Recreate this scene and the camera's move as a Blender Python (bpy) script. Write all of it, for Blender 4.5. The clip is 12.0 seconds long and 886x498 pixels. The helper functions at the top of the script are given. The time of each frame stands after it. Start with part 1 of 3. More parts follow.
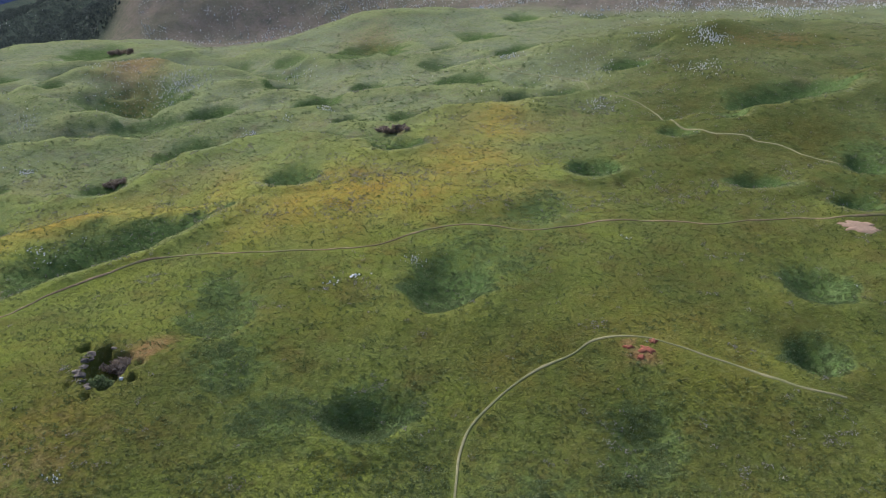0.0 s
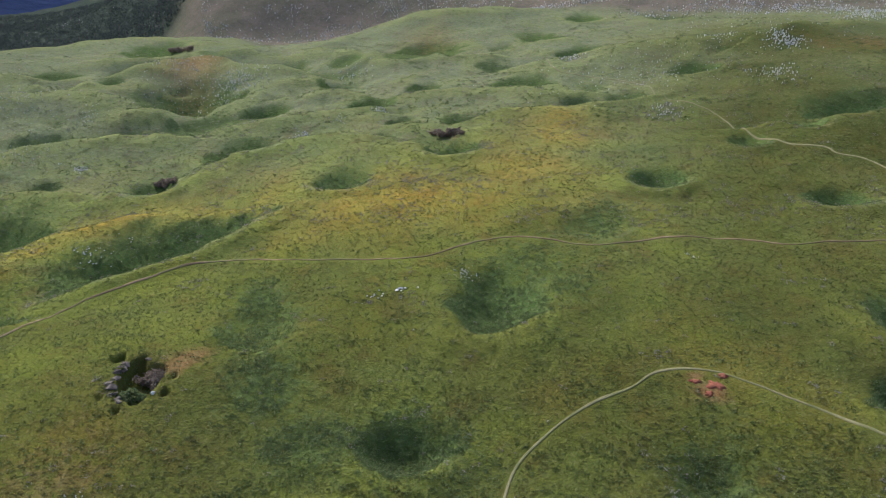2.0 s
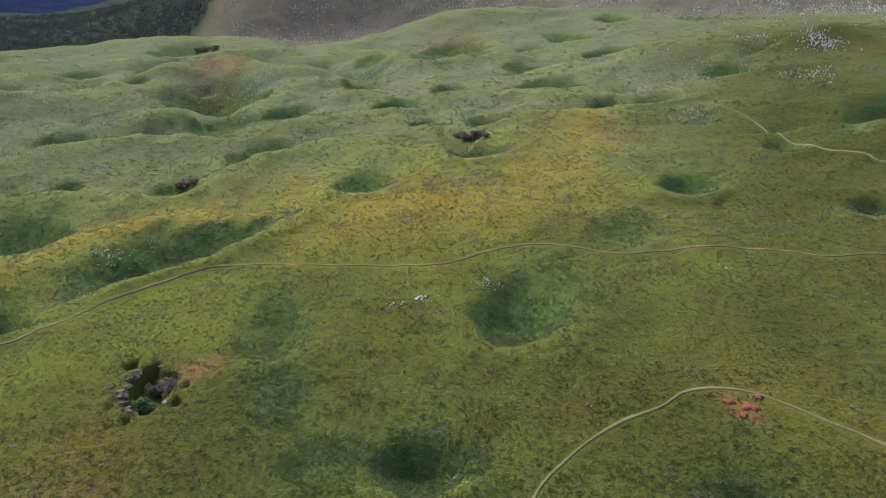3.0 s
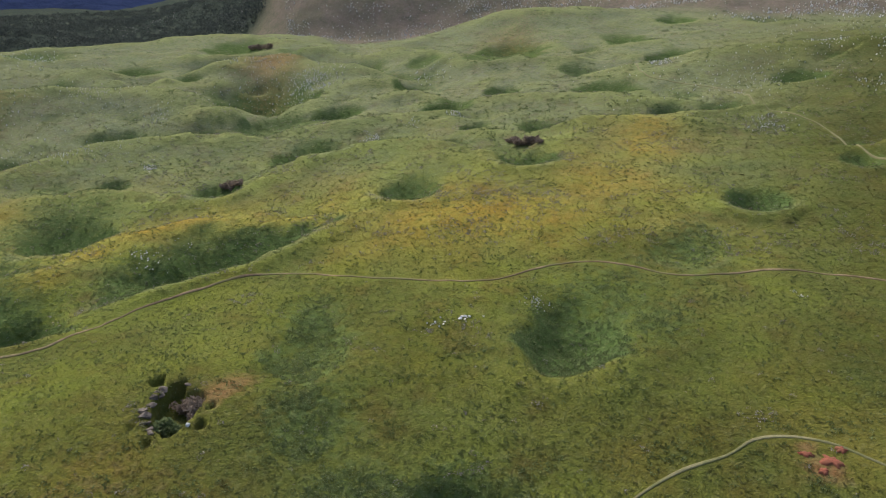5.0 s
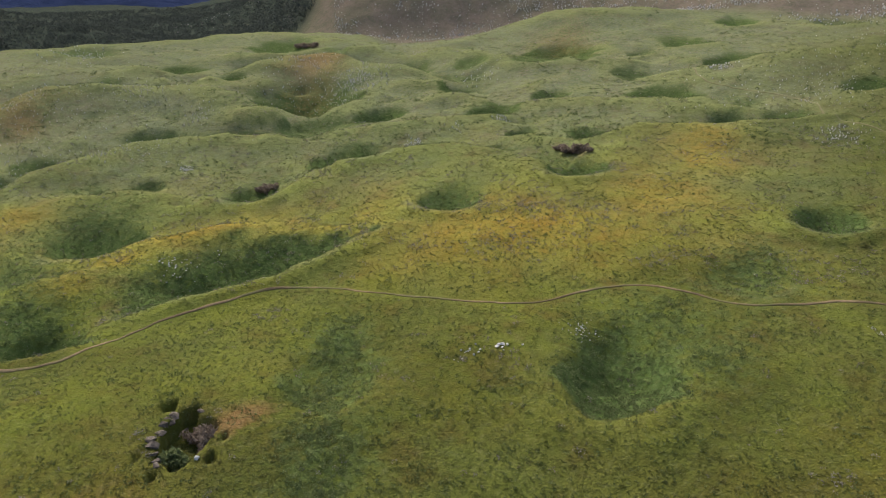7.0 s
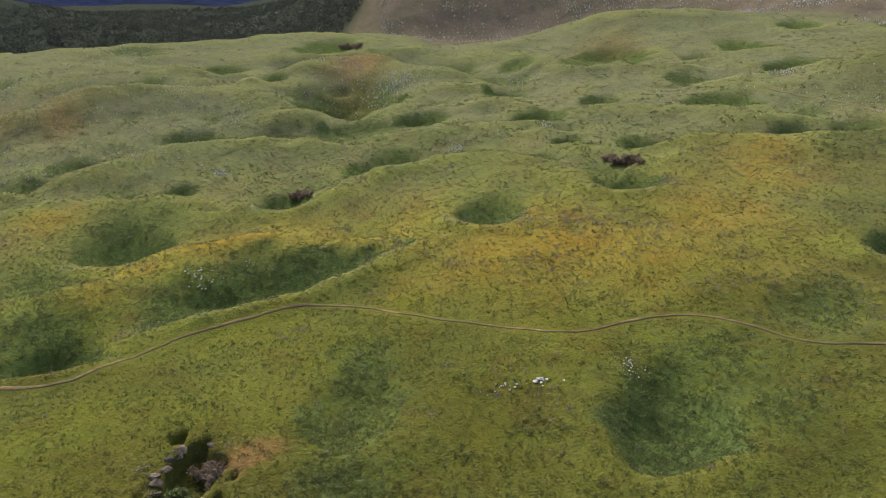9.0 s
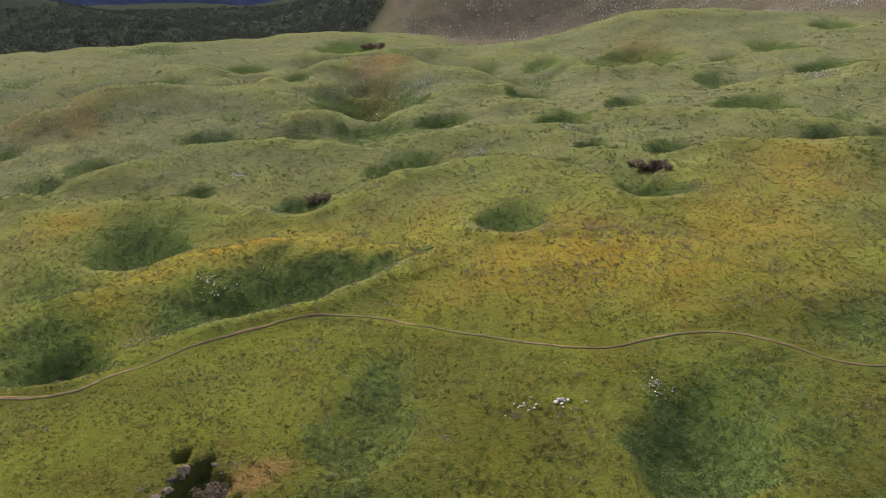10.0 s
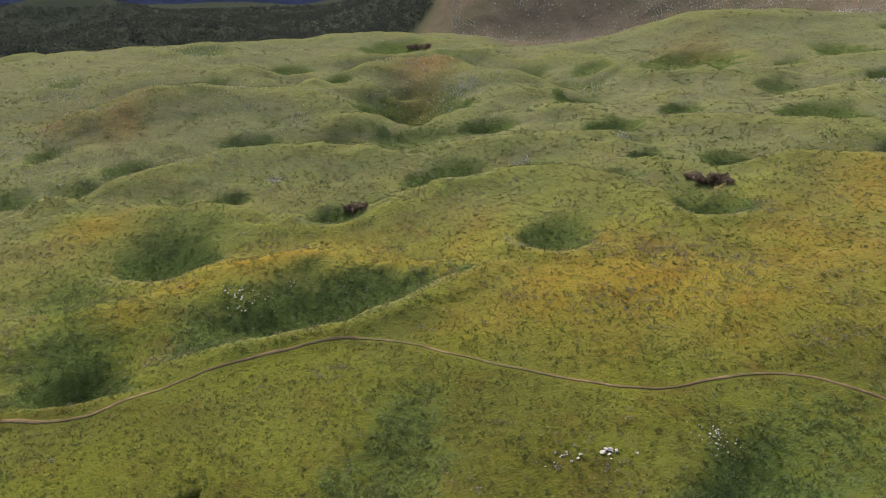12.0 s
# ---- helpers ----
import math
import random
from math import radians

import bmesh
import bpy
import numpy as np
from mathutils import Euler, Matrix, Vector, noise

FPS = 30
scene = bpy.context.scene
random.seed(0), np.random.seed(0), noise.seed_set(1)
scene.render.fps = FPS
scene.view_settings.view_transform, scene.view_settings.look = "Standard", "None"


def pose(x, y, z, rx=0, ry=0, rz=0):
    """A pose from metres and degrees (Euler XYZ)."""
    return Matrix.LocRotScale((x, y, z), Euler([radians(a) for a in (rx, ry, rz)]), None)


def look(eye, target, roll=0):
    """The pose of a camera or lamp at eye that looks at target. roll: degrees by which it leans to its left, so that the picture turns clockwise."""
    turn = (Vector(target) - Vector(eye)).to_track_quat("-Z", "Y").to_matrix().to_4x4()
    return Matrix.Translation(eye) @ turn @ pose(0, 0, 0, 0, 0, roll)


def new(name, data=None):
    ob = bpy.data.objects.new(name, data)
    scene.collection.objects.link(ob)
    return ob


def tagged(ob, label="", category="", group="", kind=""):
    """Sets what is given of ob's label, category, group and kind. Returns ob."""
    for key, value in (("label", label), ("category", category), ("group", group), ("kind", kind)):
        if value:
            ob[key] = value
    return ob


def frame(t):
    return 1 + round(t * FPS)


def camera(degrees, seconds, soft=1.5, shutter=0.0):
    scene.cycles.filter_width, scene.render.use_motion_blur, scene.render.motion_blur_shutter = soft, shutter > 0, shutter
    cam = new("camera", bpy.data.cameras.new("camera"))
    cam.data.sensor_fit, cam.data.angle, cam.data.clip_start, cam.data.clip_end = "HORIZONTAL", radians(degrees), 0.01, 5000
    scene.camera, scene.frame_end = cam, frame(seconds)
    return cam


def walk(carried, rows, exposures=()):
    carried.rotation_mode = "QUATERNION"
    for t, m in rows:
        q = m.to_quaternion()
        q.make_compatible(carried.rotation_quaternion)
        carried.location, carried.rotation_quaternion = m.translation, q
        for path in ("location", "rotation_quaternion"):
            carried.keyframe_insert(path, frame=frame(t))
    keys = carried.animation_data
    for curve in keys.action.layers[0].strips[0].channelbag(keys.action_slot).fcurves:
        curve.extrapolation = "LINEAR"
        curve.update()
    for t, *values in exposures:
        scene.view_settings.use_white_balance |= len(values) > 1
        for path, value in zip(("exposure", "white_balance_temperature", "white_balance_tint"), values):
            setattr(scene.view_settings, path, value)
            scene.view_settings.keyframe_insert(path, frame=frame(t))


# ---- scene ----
cam = camera(61.51, 12.0, soft=1.0)
# seconds, x, y, z, yaw, pitch, roll
PATH = [
    (0, 0.00, 0.00, 65.00, 0.00, -21.85, -0.75),
    (0.5, 0.17, 2.63, 64.83, 1.22, -21.86, -0.73),
    (1, 0.31, 5.28, 64.66, 2.37, -21.85, -0.73),
    (1.5, 0.38, 7.94, 64.45, 3.42, -21.85, -0.73),
    (2, 0.41, 10.70, 64.26, 4.44, -21.84, -0.73),
    (2.5, 0.44, 13.46, 64.06, 5.39, -21.83, -0.73),
    (3, 0.39, 16.21, 63.86, 6.41, -21.82, -0.73),
    (3.5, 0.28, 18.98, 63.67, 7.49, -21.80, -0.73),
    (5.5, -0.25, 30.60, 62.93, 11.61, -21.84, -0.65),
    (6, -0.48, 33.82, 62.75, 12.56, -21.85, -0.60),
    (6.5, -0.74, 37.02, 62.54, 13.46, -21.86, -0.56),
    (7, -1.06, 40.21, 62.37, 14.35, -21.85, -0.54),
    (9, -2.92, 52.60, 61.72, 17.93, -21.80, -0.53),
    (9.5, -3.45, 55.73, 61.62, 18.82, -21.83, -0.58),
    (10, -4.06, 58.86, 61.51, 19.77, -21.85, -0.61),
    (10.5, -4.75, 61.99, 61.39, 20.69, -21.86, -0.66),
    (11, -5.52, 65.10, 61.27, 21.63, -21.87, -0.70),
    (11.5, -6.36, 68.14, 61.15, 22.61, -21.87, -0.74),
    (12, -7.19, 71.12, 61.05, 23.52, -21.86, -0.79),
]
walk(cam, [(t, pose(x, y, z, 90 + pitch, 0, yaw) @ pose(0, 0, 0, 0, 0, roll)) for t, x, y, z, yaw, pitch, roll in PATH],
     exposures=[(0.0, 0.02, 5550, 13), (6.5, -0.07, 6400, 13), (12.0, -0.13, 7050, 13)])

# ---- light: an overcast sky and a soft, veiled sun ahead and to the left ----
world = bpy.data.worlds.new("overcast_sky")
scene.world = world
world.use_nodes = True
wn, wl = world.node_tree.nodes, world.node_tree.links
sky = wn.new("ShaderNodeTexSky")
sky.sky_type, sky.sun_disc = "NISHITA", False
sky.sun_elevation, sky.sun_rotation = radians(41), radians(-40)
sky.air_density, sky.dust_density = 1.0, 5.0
wl.new(sky.outputs["Color"], wn["Background"].inputs["Color"])
wn["Background"].inputs["Strength"].default_value = 0.21
sun = new("sun", bpy.data.lights.new("sun", "SUN"))
sun.data.energy, sun.data.angle, sun.data.color = 2.9, radians(16), (1.0, 0.95, 0.85)
sun.matrix_world = look((-36, 43, 49), (0, 0, 0))


# ---- materials ----
class Nodes:
    """A short hand for one material's nodes."""

    def __init__(self, name):
        self.mat = bpy.data.materials.new(name)
        self.mat.use_nodes = True
        self.tree = self.mat.node_tree
        self.shader = self.tree.nodes["Principled BSDF"]
        self.place = self.tree.nodes.new("ShaderNodeNewGeometry").outputs["Position"]

    def put(self, socket, value):
        if isinstance(value, bpy.types.NodeSocket):
            self.tree.links.new(value, socket)
        else:
            socket.default_value = value

    def noise(self, size, detail=4.0, rough=0.55, shift=0.0):
        n = self.tree.nodes.new("ShaderNodeTexNoise")
        n.inputs["Scale"].default_value = 1.0 / size
        n.inputs["Detail"].default_value, n.inputs["Roughness"].default_value = detail, rough
        if shift:
            m = self.tree.nodes.new("ShaderNodeVectorMath")
            m.operation = "ADD"
            self.put(m.inputs[0], self.place)
            m.inputs[1].default_value = (shift, shift * 1.7, 0)
            self.put(n.inputs["Vector"], m.outputs["Vector"])
        else:
            self.put(n.inputs["Vector"], self.place)
        return n.outputs["Fac"]

    def cells(self, size):
        n = self.tree.nodes.new("ShaderNodeTexVoronoi")
        n.inputs["Scale"].default_value = 1.0 / size
        self.put(n.inputs["Vector"], self.place)
        return n.outputs["Distance"]

    def map(self, value, a, b, c=0.0, d=1.0):
        n = self.tree.nodes.new("ShaderNodeMapRange")
        for i, v in enumerate((value, a, b, c, d)):
            self.put(n.inputs[i], v)
        return n.outputs["Result"]

    def math(self, op, a, b=0.0):
        n = self.tree.nodes.new("ShaderNodeMath")
        n.operation = op
        self.put(n.inputs[0], a)
        self.put(n.inputs[1], b)
        return n.outputs["Value"]

    def mix(self, fac, a, b):
        n = self.tree.nodes.new("ShaderNodeMix")
        n.data_type = "RGBA"
        self.put(n.inputs["Factor"], fac)
        self.put(n.inputs["A"], a if isinstance(a, bpy.types.NodeSocket) else (*a, 1))
        self.put(n.inputs["B"], b if isinstance(b, bpy.types.NodeSocket) else (*b, 1))
        return n.outputs["Result"]

    def attribute(self, name):
        n = self.tree.nodes.new("ShaderNodeAttribute")
        n.attribute_name = name
        return n.outputs["Fac"]

    def island(self):
        return self.tree.nodes.new("ShaderNodeNewGeometry").outputs["Random Per Island"]

    def bump(self, height, strength, distance):
        n = self.tree.nodes.new("ShaderNodeBump")
        n.inputs["Strength"].default_value, n.inputs["Distance"].default_value = strength, distance
        self.put(n.inputs["Height"], height)
        self.put(self.shader.inputs["Normal"], n.outputs["Normal"])

    def done(self, colour, rough=0.9, specular=0.15):
        self.put(self.shader.inputs["Base Color"], colour if isinstance(colour, bpy.types.NodeSocket) else (*colour, 1))
        self.put(self.shader.inputs["Roughness"], rough)
        self.shader.inputs["Specular IOR Level"].default_value = specular
        return self.mat


def turf(name, leafy):
    """Grass and herbs: green, straw, rust and dark scrub by the plants that grow there, with relief shade and haze
    painted in; leafy: for the plants that stand up.
    """
    n = Nodes(name)
    wide_, mid, small, fine = n.noise(38, 3), n.noise(9, 4, 0.6, 31), n.noise(1.9, 4, 0.65, 7), n.noise(0.45, 3, 0.6, 3)
    green = n.mix(n.map(mid, 0.35, 0.65), (0.110, 0.146, 0.032), (0.172, 0.186, 0.040))
    green = n.mix(n.map(small, 0.45, 0.7, 0, 0.28), green, (0.160, 0.190, 0.075))
    green = n.mix(n.map(wide_, 0.48, 0.68, 0, 0.55), green, (0.215, 0.180, 0.036))
    green = n.mix(n.map(n.noise(4.2, 5, 0.7, 57), 0.5, 0.66, 0, 0.28), green, (0.080, 0.112, 0.026))
    green = n.mix(n.map(n.noise(19, 5, 0.65, 71), 0.45, 0.62, 0, 0.7), green, (0.178, 0.208, 0.026))
    green = n.mix(n.map(n.noise(11, 5, 0.7, 43), 0.52, 0.66, 0, 0.7), green, (0.125, 0.086, 0.026))
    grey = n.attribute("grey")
    # distance haze painted into the turf, and the pale rims of hollows
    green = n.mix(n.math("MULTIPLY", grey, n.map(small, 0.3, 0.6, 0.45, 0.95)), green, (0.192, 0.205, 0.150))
    # patches of bright grass, and crests painted lighter to bring out the relief
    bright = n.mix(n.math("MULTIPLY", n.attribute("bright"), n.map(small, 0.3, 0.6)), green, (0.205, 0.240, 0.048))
    straw = n.mix(n.map(mid, 0.4, 0.62), (0.335, 0.215, 0.034), (0.290, 0.240, 0.042))
    c = n.mix(n.math("MULTIPLY", n.attribute("dry"), n.map(small, 0.25, 0.6, 0.35, 1.0)), bright, straw)
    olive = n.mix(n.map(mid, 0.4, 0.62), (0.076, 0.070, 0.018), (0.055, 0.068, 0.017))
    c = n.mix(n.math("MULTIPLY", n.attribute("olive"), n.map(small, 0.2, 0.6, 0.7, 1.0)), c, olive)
    # dark scrub in the hollows, and shade painted into every dip
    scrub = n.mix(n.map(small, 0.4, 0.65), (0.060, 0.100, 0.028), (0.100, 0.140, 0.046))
    c = n.mix(n.map(n.math("ADD", n.attribute("lush_and_shade"), n.map(small, 0.3, 0.7, -0.3, 0.3)), 0.2, 0.85), c, scrub)
    rust = n.mix(n.map(small, 0.35, 0.65), (0.255, 0.110, 0.055), (0.205, 0.150, 0.060))
    c = n.mix(n.map(n.math("ADD", n.attribute("rust"), n.map(small, 0.3, 0.7, -0.35, 0.35)), 0.25, 0.9, 0, 0.8), c, rust)
    heath = n.mix(n.map(n.noise(14, 5, 0.65, 3), 0.4, 0.6), (0.185, 0.140, 0.120), (0.140, 0.116, 0.098))
    heath = n.mix(n.map(n.noise(4.5, 4, 0.7, 23), 0.46, 0.64, 0, 0.5), heath, (0.062, 0.066, 0.044))
    heath = n.mix(n.map(n.noise(60, 3, 0.5, 5), 0.5, 0.62, 0, 0.2), heath, (0.085, 0.092, 0.048))
    c = n.mix(n.attribute("heath"), c, heath)
    c = n.mix(n.attribute("wood"), c, (0.036, 0.046, 0.042))
    if not leafy:
        speck = n.noise(1.0, 2, 0.6, 91)
        c = n.mix(n.math("MULTIPLY", n.map(speck, 0.54, 0.68, 0, 0.6), n.map(grey, 0, 1, 0.25, 1.0)), c, n.mix(0.45, c, (0.44, 0.43, 0.25)))
        c = n.mix(n.math("MULTIPLY", n.map(n.noise(0.9, 2, 0.6, 17), 0.54, 0.66, 0, 0.6), n.map(grey, 0, 1, 0.1, 0.9)), c, n.mix(0.5, (0.030, 0.046, 0.012), c))
        c = n.mix(n.math("MULTIPLY", n.map(n.noise(3.2, 3, 0.7, 37), 0.53, 0.62, 0, 0.6), grey), c, n.mix(0.45, (0.036, 0.058, 0.016), c))
    if leafy:
        c = n.mix(n.math("MULTIPLY", n.map(n.math("ABSOLUTE", n.math("SUBTRACT", n.island(), 0.5)), 0, 0.5, 0.05, 0.6), n.map(grey, 0, 1, 0.3, 0.9)), c, n.mix(n.map(n.island(), 0.25, 0.95), (0.074, 0.106, 0.031), (0.450, 0.440, 0.240)))
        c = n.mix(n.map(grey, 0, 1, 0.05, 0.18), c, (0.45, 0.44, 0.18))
        return thin(n, c, 0.45)
    c = n.mix(n.map(fine, 0.42, 0.62, 0.0, 0.3), c, n.mix(0.3, (0.050, 0.066, 0.016), c))
    n.bump(n.math("ADD", n.math("MULTIPLY", small, 0.8), fine), 0.8, 0.35)
    return n.done(c, 1.0, 0.0)


def thin(n, colour, share):
    """Leaves: part of the light passes through."""
    n.done(colour, 0.8, 0.12)
    t = n.tree.nodes.new("ShaderNodeBsdfTranslucent")
    m = n.tree.nodes.new("ShaderNodeMixShader")
    n.put(t.inputs["Color"], colour)
    m.inputs["Fac"].default_value = share
    n.put(m.inputs[1], n.shader.outputs["BSDF"])
    n.put(m.inputs[2], t.outputs["BSDF"])
    n.put(n.tree.nodes["Material Output"].inputs["Surface"], m.outputs["Shader"])
    return n.mat


def plain(name, a, b, size, relief, rough=0.9, gloss=0.2):
    n = Nodes(name)
    big, fine = n.noise(size, 5, 0.6), n.noise(size * 0.18, 4, 0.6, 11)
    c = n.mix(n.map(big, 0.35, 0.65), a, b)
    c = n.mix(n.map(fine, 0.5, 0.75, 0, 0.6), c, tuple(v * 0.55 for v in a))
    n.bump(n.math("ADD", big, fine), 0.7, relief)
    return n.done(c, rough, gloss)


def footworn(name, pale, dark, grassy):
    """A footpath: pale dust, darker earth and stretches that grass has grown over."""
    n = Nodes(name)
    c = n.mix(n.map(n.noise(9, 4, 0.6, 13), 0.42, 0.58), pale, dark)
    c = n.mix(n.map(n.noise(14, 5, 0.7, 29), 0.5, 0.62, 0, 0.85), c, grassy)
    c = n.mix(n.map(n.noise(0.7, 4, 0.65), 0.5, 0.68, 0, 0.6), c, grassy)
    n.bump(n.noise(0.4, 4), 0.7, 0.06)
    return n.done(c, 0.95, 0.15)


def foliage(name, dark, light):
    n = Nodes(name)
    c = n.mix(n.island(), dark, light)
    c = n.mix(n.map(n.noise(3.0, 3), 0.4, 0.65, 0, 0.6), c, dark)
    return thin(n, c, 0.35)


TURF, PLANTS = turf("turf", False), turf("herbs", True)
LIMESTONE = plain("limestone", (0.70, 0.68, 0.63), (0.50, 0.48, 0.45), 0.8, 0.08)
EARTH = footworn("trodden_earth", (0.235, 0.165, 0.098), (0.105, 0.076, 0.044), (0.105, 0.104, 0.042))
PATH_GRASS = footworn("trodden_grass", (0.215, 0.195, 0.100), (0.165, 0.150, 0.075), (0.125, 0.135, 0.048))
BARE_EARTH = plain("bare_earth", (0.34, 0.225, 0.150), (0.27, 0.185, 0.120), 2.5, 0.08)
SCRUB_LEAF = foliage("scrub_leaf", (0.085, 0.122, 0.044), (0.220, 0.250, 0.115))
TWIGS = foliage("dry_twigs", (0.140, 0.110, 0.084), (0.310, 0.250, 0.195))
GREY_LEAF = foliage("grey_heath_leaf", (0.180, 0.160, 0.130), (0.360, 0.340, 0.300))
SHRUB_LEAF = foliage("shrub_leaf", (0.090, 0.120, 0.044), (0.150, 0.180, 0.075))
WOOD_LEAF = foliage("woodland_leaf", (0.030, 0.042, 0.038), (0.090, 0.100, 0.082))
HERB_LEAF = foliage("herb_leaf", (0.058, 0.085, 0.022), (0.230, 0.260, 0.110))
BARK = plain("bark", (0.11, 0.085, 0.06), (0.06, 0.05, 0.04), 0.3, 0.03)

# ---- the shape of the land ----
SLOPE = (-16.12, 0.0315, 0.0564)
# broad swells of the upland: heights on rings round the start of the flight, from right to left
RING_START, RING_STEP, TURN_START, TURN_STEP = 88.0, 1.165, -0.72, 0.17
LIFTS_NEAR = [
    (0, -0.1, -0.3, -0.4, -0.3, -0.2, -0, -0, -0, -0, -0),
    (-0, -0.4, -1.2, -1.3, -1.3, -0.5, -0, -0.5, -0.6, -0.2, -0),
    (-0.1, -0.6, -0.7, -0.6, -1.3, -0.5, -0.4, -1.1, -1, -0.5, -0.1),
    (-0.1, -0.2, 1.1, 1.6, 0.2, 0.4, -0.1, 1.1, 2.1, 0.9, 0.1),
    (-0.3, -0.3, 0.9, 1.2, 0.7, 0.5, -0, 1.7, 2.1, 0.8, 0.2),
    (-0.2, -0.2, -0.1, -1, -0.7, -0.3, -1, -1.7, -2.3, -1.3, -0.3),
    (0, 0.4, 0.2, -0.9, -0.5, 0.8, 1.3, -0.9, -1.5, -0.3, 0),
]
LIFTS_FAR = [
    (0.1, 0.3, 0.1, 0.4, 1.2, 1.4, 0.4, -1.7, -0.3, 0.9, 0.4),
    (0.1, 0.1, -0, -0, 0.6, 0.5, -1.3, -1.6, 0, -0.1, -0.1),
    (0.3, 1.3, 2, 0.4, -0.6, 0.3, -0.9, -0.8, -0.9, -2.7, -1.5),
    (0.5, 1.9, 3, 1.3, -0.4, 0.2, -1.1, -1.4, 0.3, -1.1, -1.3),
    (0.4, 1.3, 1.9, 0.8, -0.3, -0.1, -1.2, -1.6, 1.9, 2.4, 0.4),
    (0.2, 0.5, 0.6, -0.1, -0.6, -0.5, -1.2, -0.9, 2.7, 3.7, 1.4),
]
# hollows: middle, half width, reach to the near edge and to the back, turn, depth
HOLLOWS_NEAR = [
    (33.7, 104.3, 7.4, 8.9, 10.9, -7, 1.6), (-14.4, 112.7, 9.3, 7.8, 8.4, 3, 3.6), (70.4, 123.0, 7.0, 8.2, 12.0, -13, 3.6),
    (-49.1, 147.2, 9.8, 11.8, 18.6, 2, 1.9), (0.6, 156.7, 12.0, 14.4, 20.2, -3, 4.8), (83.0, 150.0, 8.4, 10.0, 13.7, -11, 3.6),
    (-120.7, 153.8, 10.8, 8.3, 18.5, 18, 6.0), (25.2, 199.2, 11.1, 8.7, 13.1, 2, 1.6), (-91.5, 195.3, 29.6, 10.7, 26.0, 43, 6.5),
    (113.5, 193.1, 7.6, 9.2, 9.2, -14, 4.5), (94.0, 211.4, 9.1, 7.8, 10.8, -6, 4.5), (48.3, 229.8, 9.3, 8.3, 17.7, -2, 5.0),
    (-49.7, 236.1, 11.3, 8.2, 19.8, -6, 3.5),
]
HOLLOWS_MIDDLE = [
    (130.5, 218.7, 7.9, 9.2, 14.3, -16, 4.5), (-147.6, 208.7, 14.8, 12.1, 23.3, 43, 5.5), (-16.2, 261.0, 10.1, 9.3, 14.6, 1, 4.5),
    (83.2, 257.7, 7.2, 6.4, 11.0, -8, 2.5), (-119.7, 249.0, 10.2, 10.6, 19.5, 18, 4.0), (105.6, 269.9, 7.9, 7.1, 11.9, -9, 3.0),
    (-47.4, 288.1, 8.3, 7.9, 9.7, -11, 4.0), (-161.3, 253.7, 7.0, 7.5, 13.2, 11, 3.0), (-97.8, 285.2, 14.6, 13.0, 23.7, 21, 4.5),
    (-9.8, 302.9, 10.8, 8.7, 20.5, 32, 4.5), (-75.7, 295.0, 11.3, 8.8, 11.9, -5, 4.0), (-40.1, 311.9, 6.0, 7.2, 11.4, -16, 3.0),
    (33.0, 317.0, 9.7, 8.3, 15.9, -10, 4.5),
]
HOLLOWS_BEYOND = [
    (54.5, 316.6, 12.7, 6.4, 24.1, 14, 5.0), (138.7, 294.3, 30.8, 18.6, 21.5, 17, 5.5), (-217.1, 244.3, 11.8, 12.6, 22.3, 50, 2.5),
    (-235.9, 229.4, 9.6, 11.5, 15.5, 26, 3.0), (-216.4, 265.7, 8.7, 7.6, 14.8, 24, 3.5), (-221.6, 271.6, 10.1, 12.1, 12.7, 23, 3.0),
    (-56.4, 347.3, 11.6, 11.0, 18.0, -10, 4.5), (-131.3, 334.4, 19.8, 10.4, 16.6, 14, 2.5), (-108.6, 348.3, 12.8, 9.5, 13.7, 10, 4.0),
    (-196.0, 308.5, 13.6, 7.4, 14.4, 23, 3.0), (10.8, 366.6, 16.4, 11.4, 18.4, -12, 4.5), (87.8, 360.1, 11.9, 11.1, 16.0, 23, 4.0),
    (-262.2, 269.1, 8.3, 9.9, 15.5, 21, 3.0),
]
HOLLOWS_UPPER = [
    (-36.3, 376.9, 9.8, 10.6, 14.7, -15, 3.5), (-82.3, 394.3, 10.3, 12.4, 19.6, 2, 4.0), (-157.9, 379.9, 30.3, 32.1, 35.0, 12, 9.0),
    (-2.9, 416.1, 10.9, 11.0, 17.9, -12, 2.5), (127.0, 416.8, 9.2, 11.1, 17.5, -2, 3.0), (-289.2, 326.2, 10.3, 8.8, 19.4, 11, 2.5),
    (126.9, 417.8, 12.8, 15.4, 24.4, 18, 3.0), (43.7, 441.1, 14.6, 13.0, 27.8, -26, 4.0), (69.3, 439.4, 6.7, 8.1, 12.8, -14, 2.5),
    (-25.4, 445.3, 9.1, 11.0, 17.4, 3, 3.5), (-51.3, 448.6, 16.6, 11.4, 15.4, -20, 3.0), (-213.8, 403.3, 10.7, 10.2, 16.9, 21, 4.0),
    (-270.5, 372.5, 15.6, 7.9, 21.3, 31, 4.0),
]
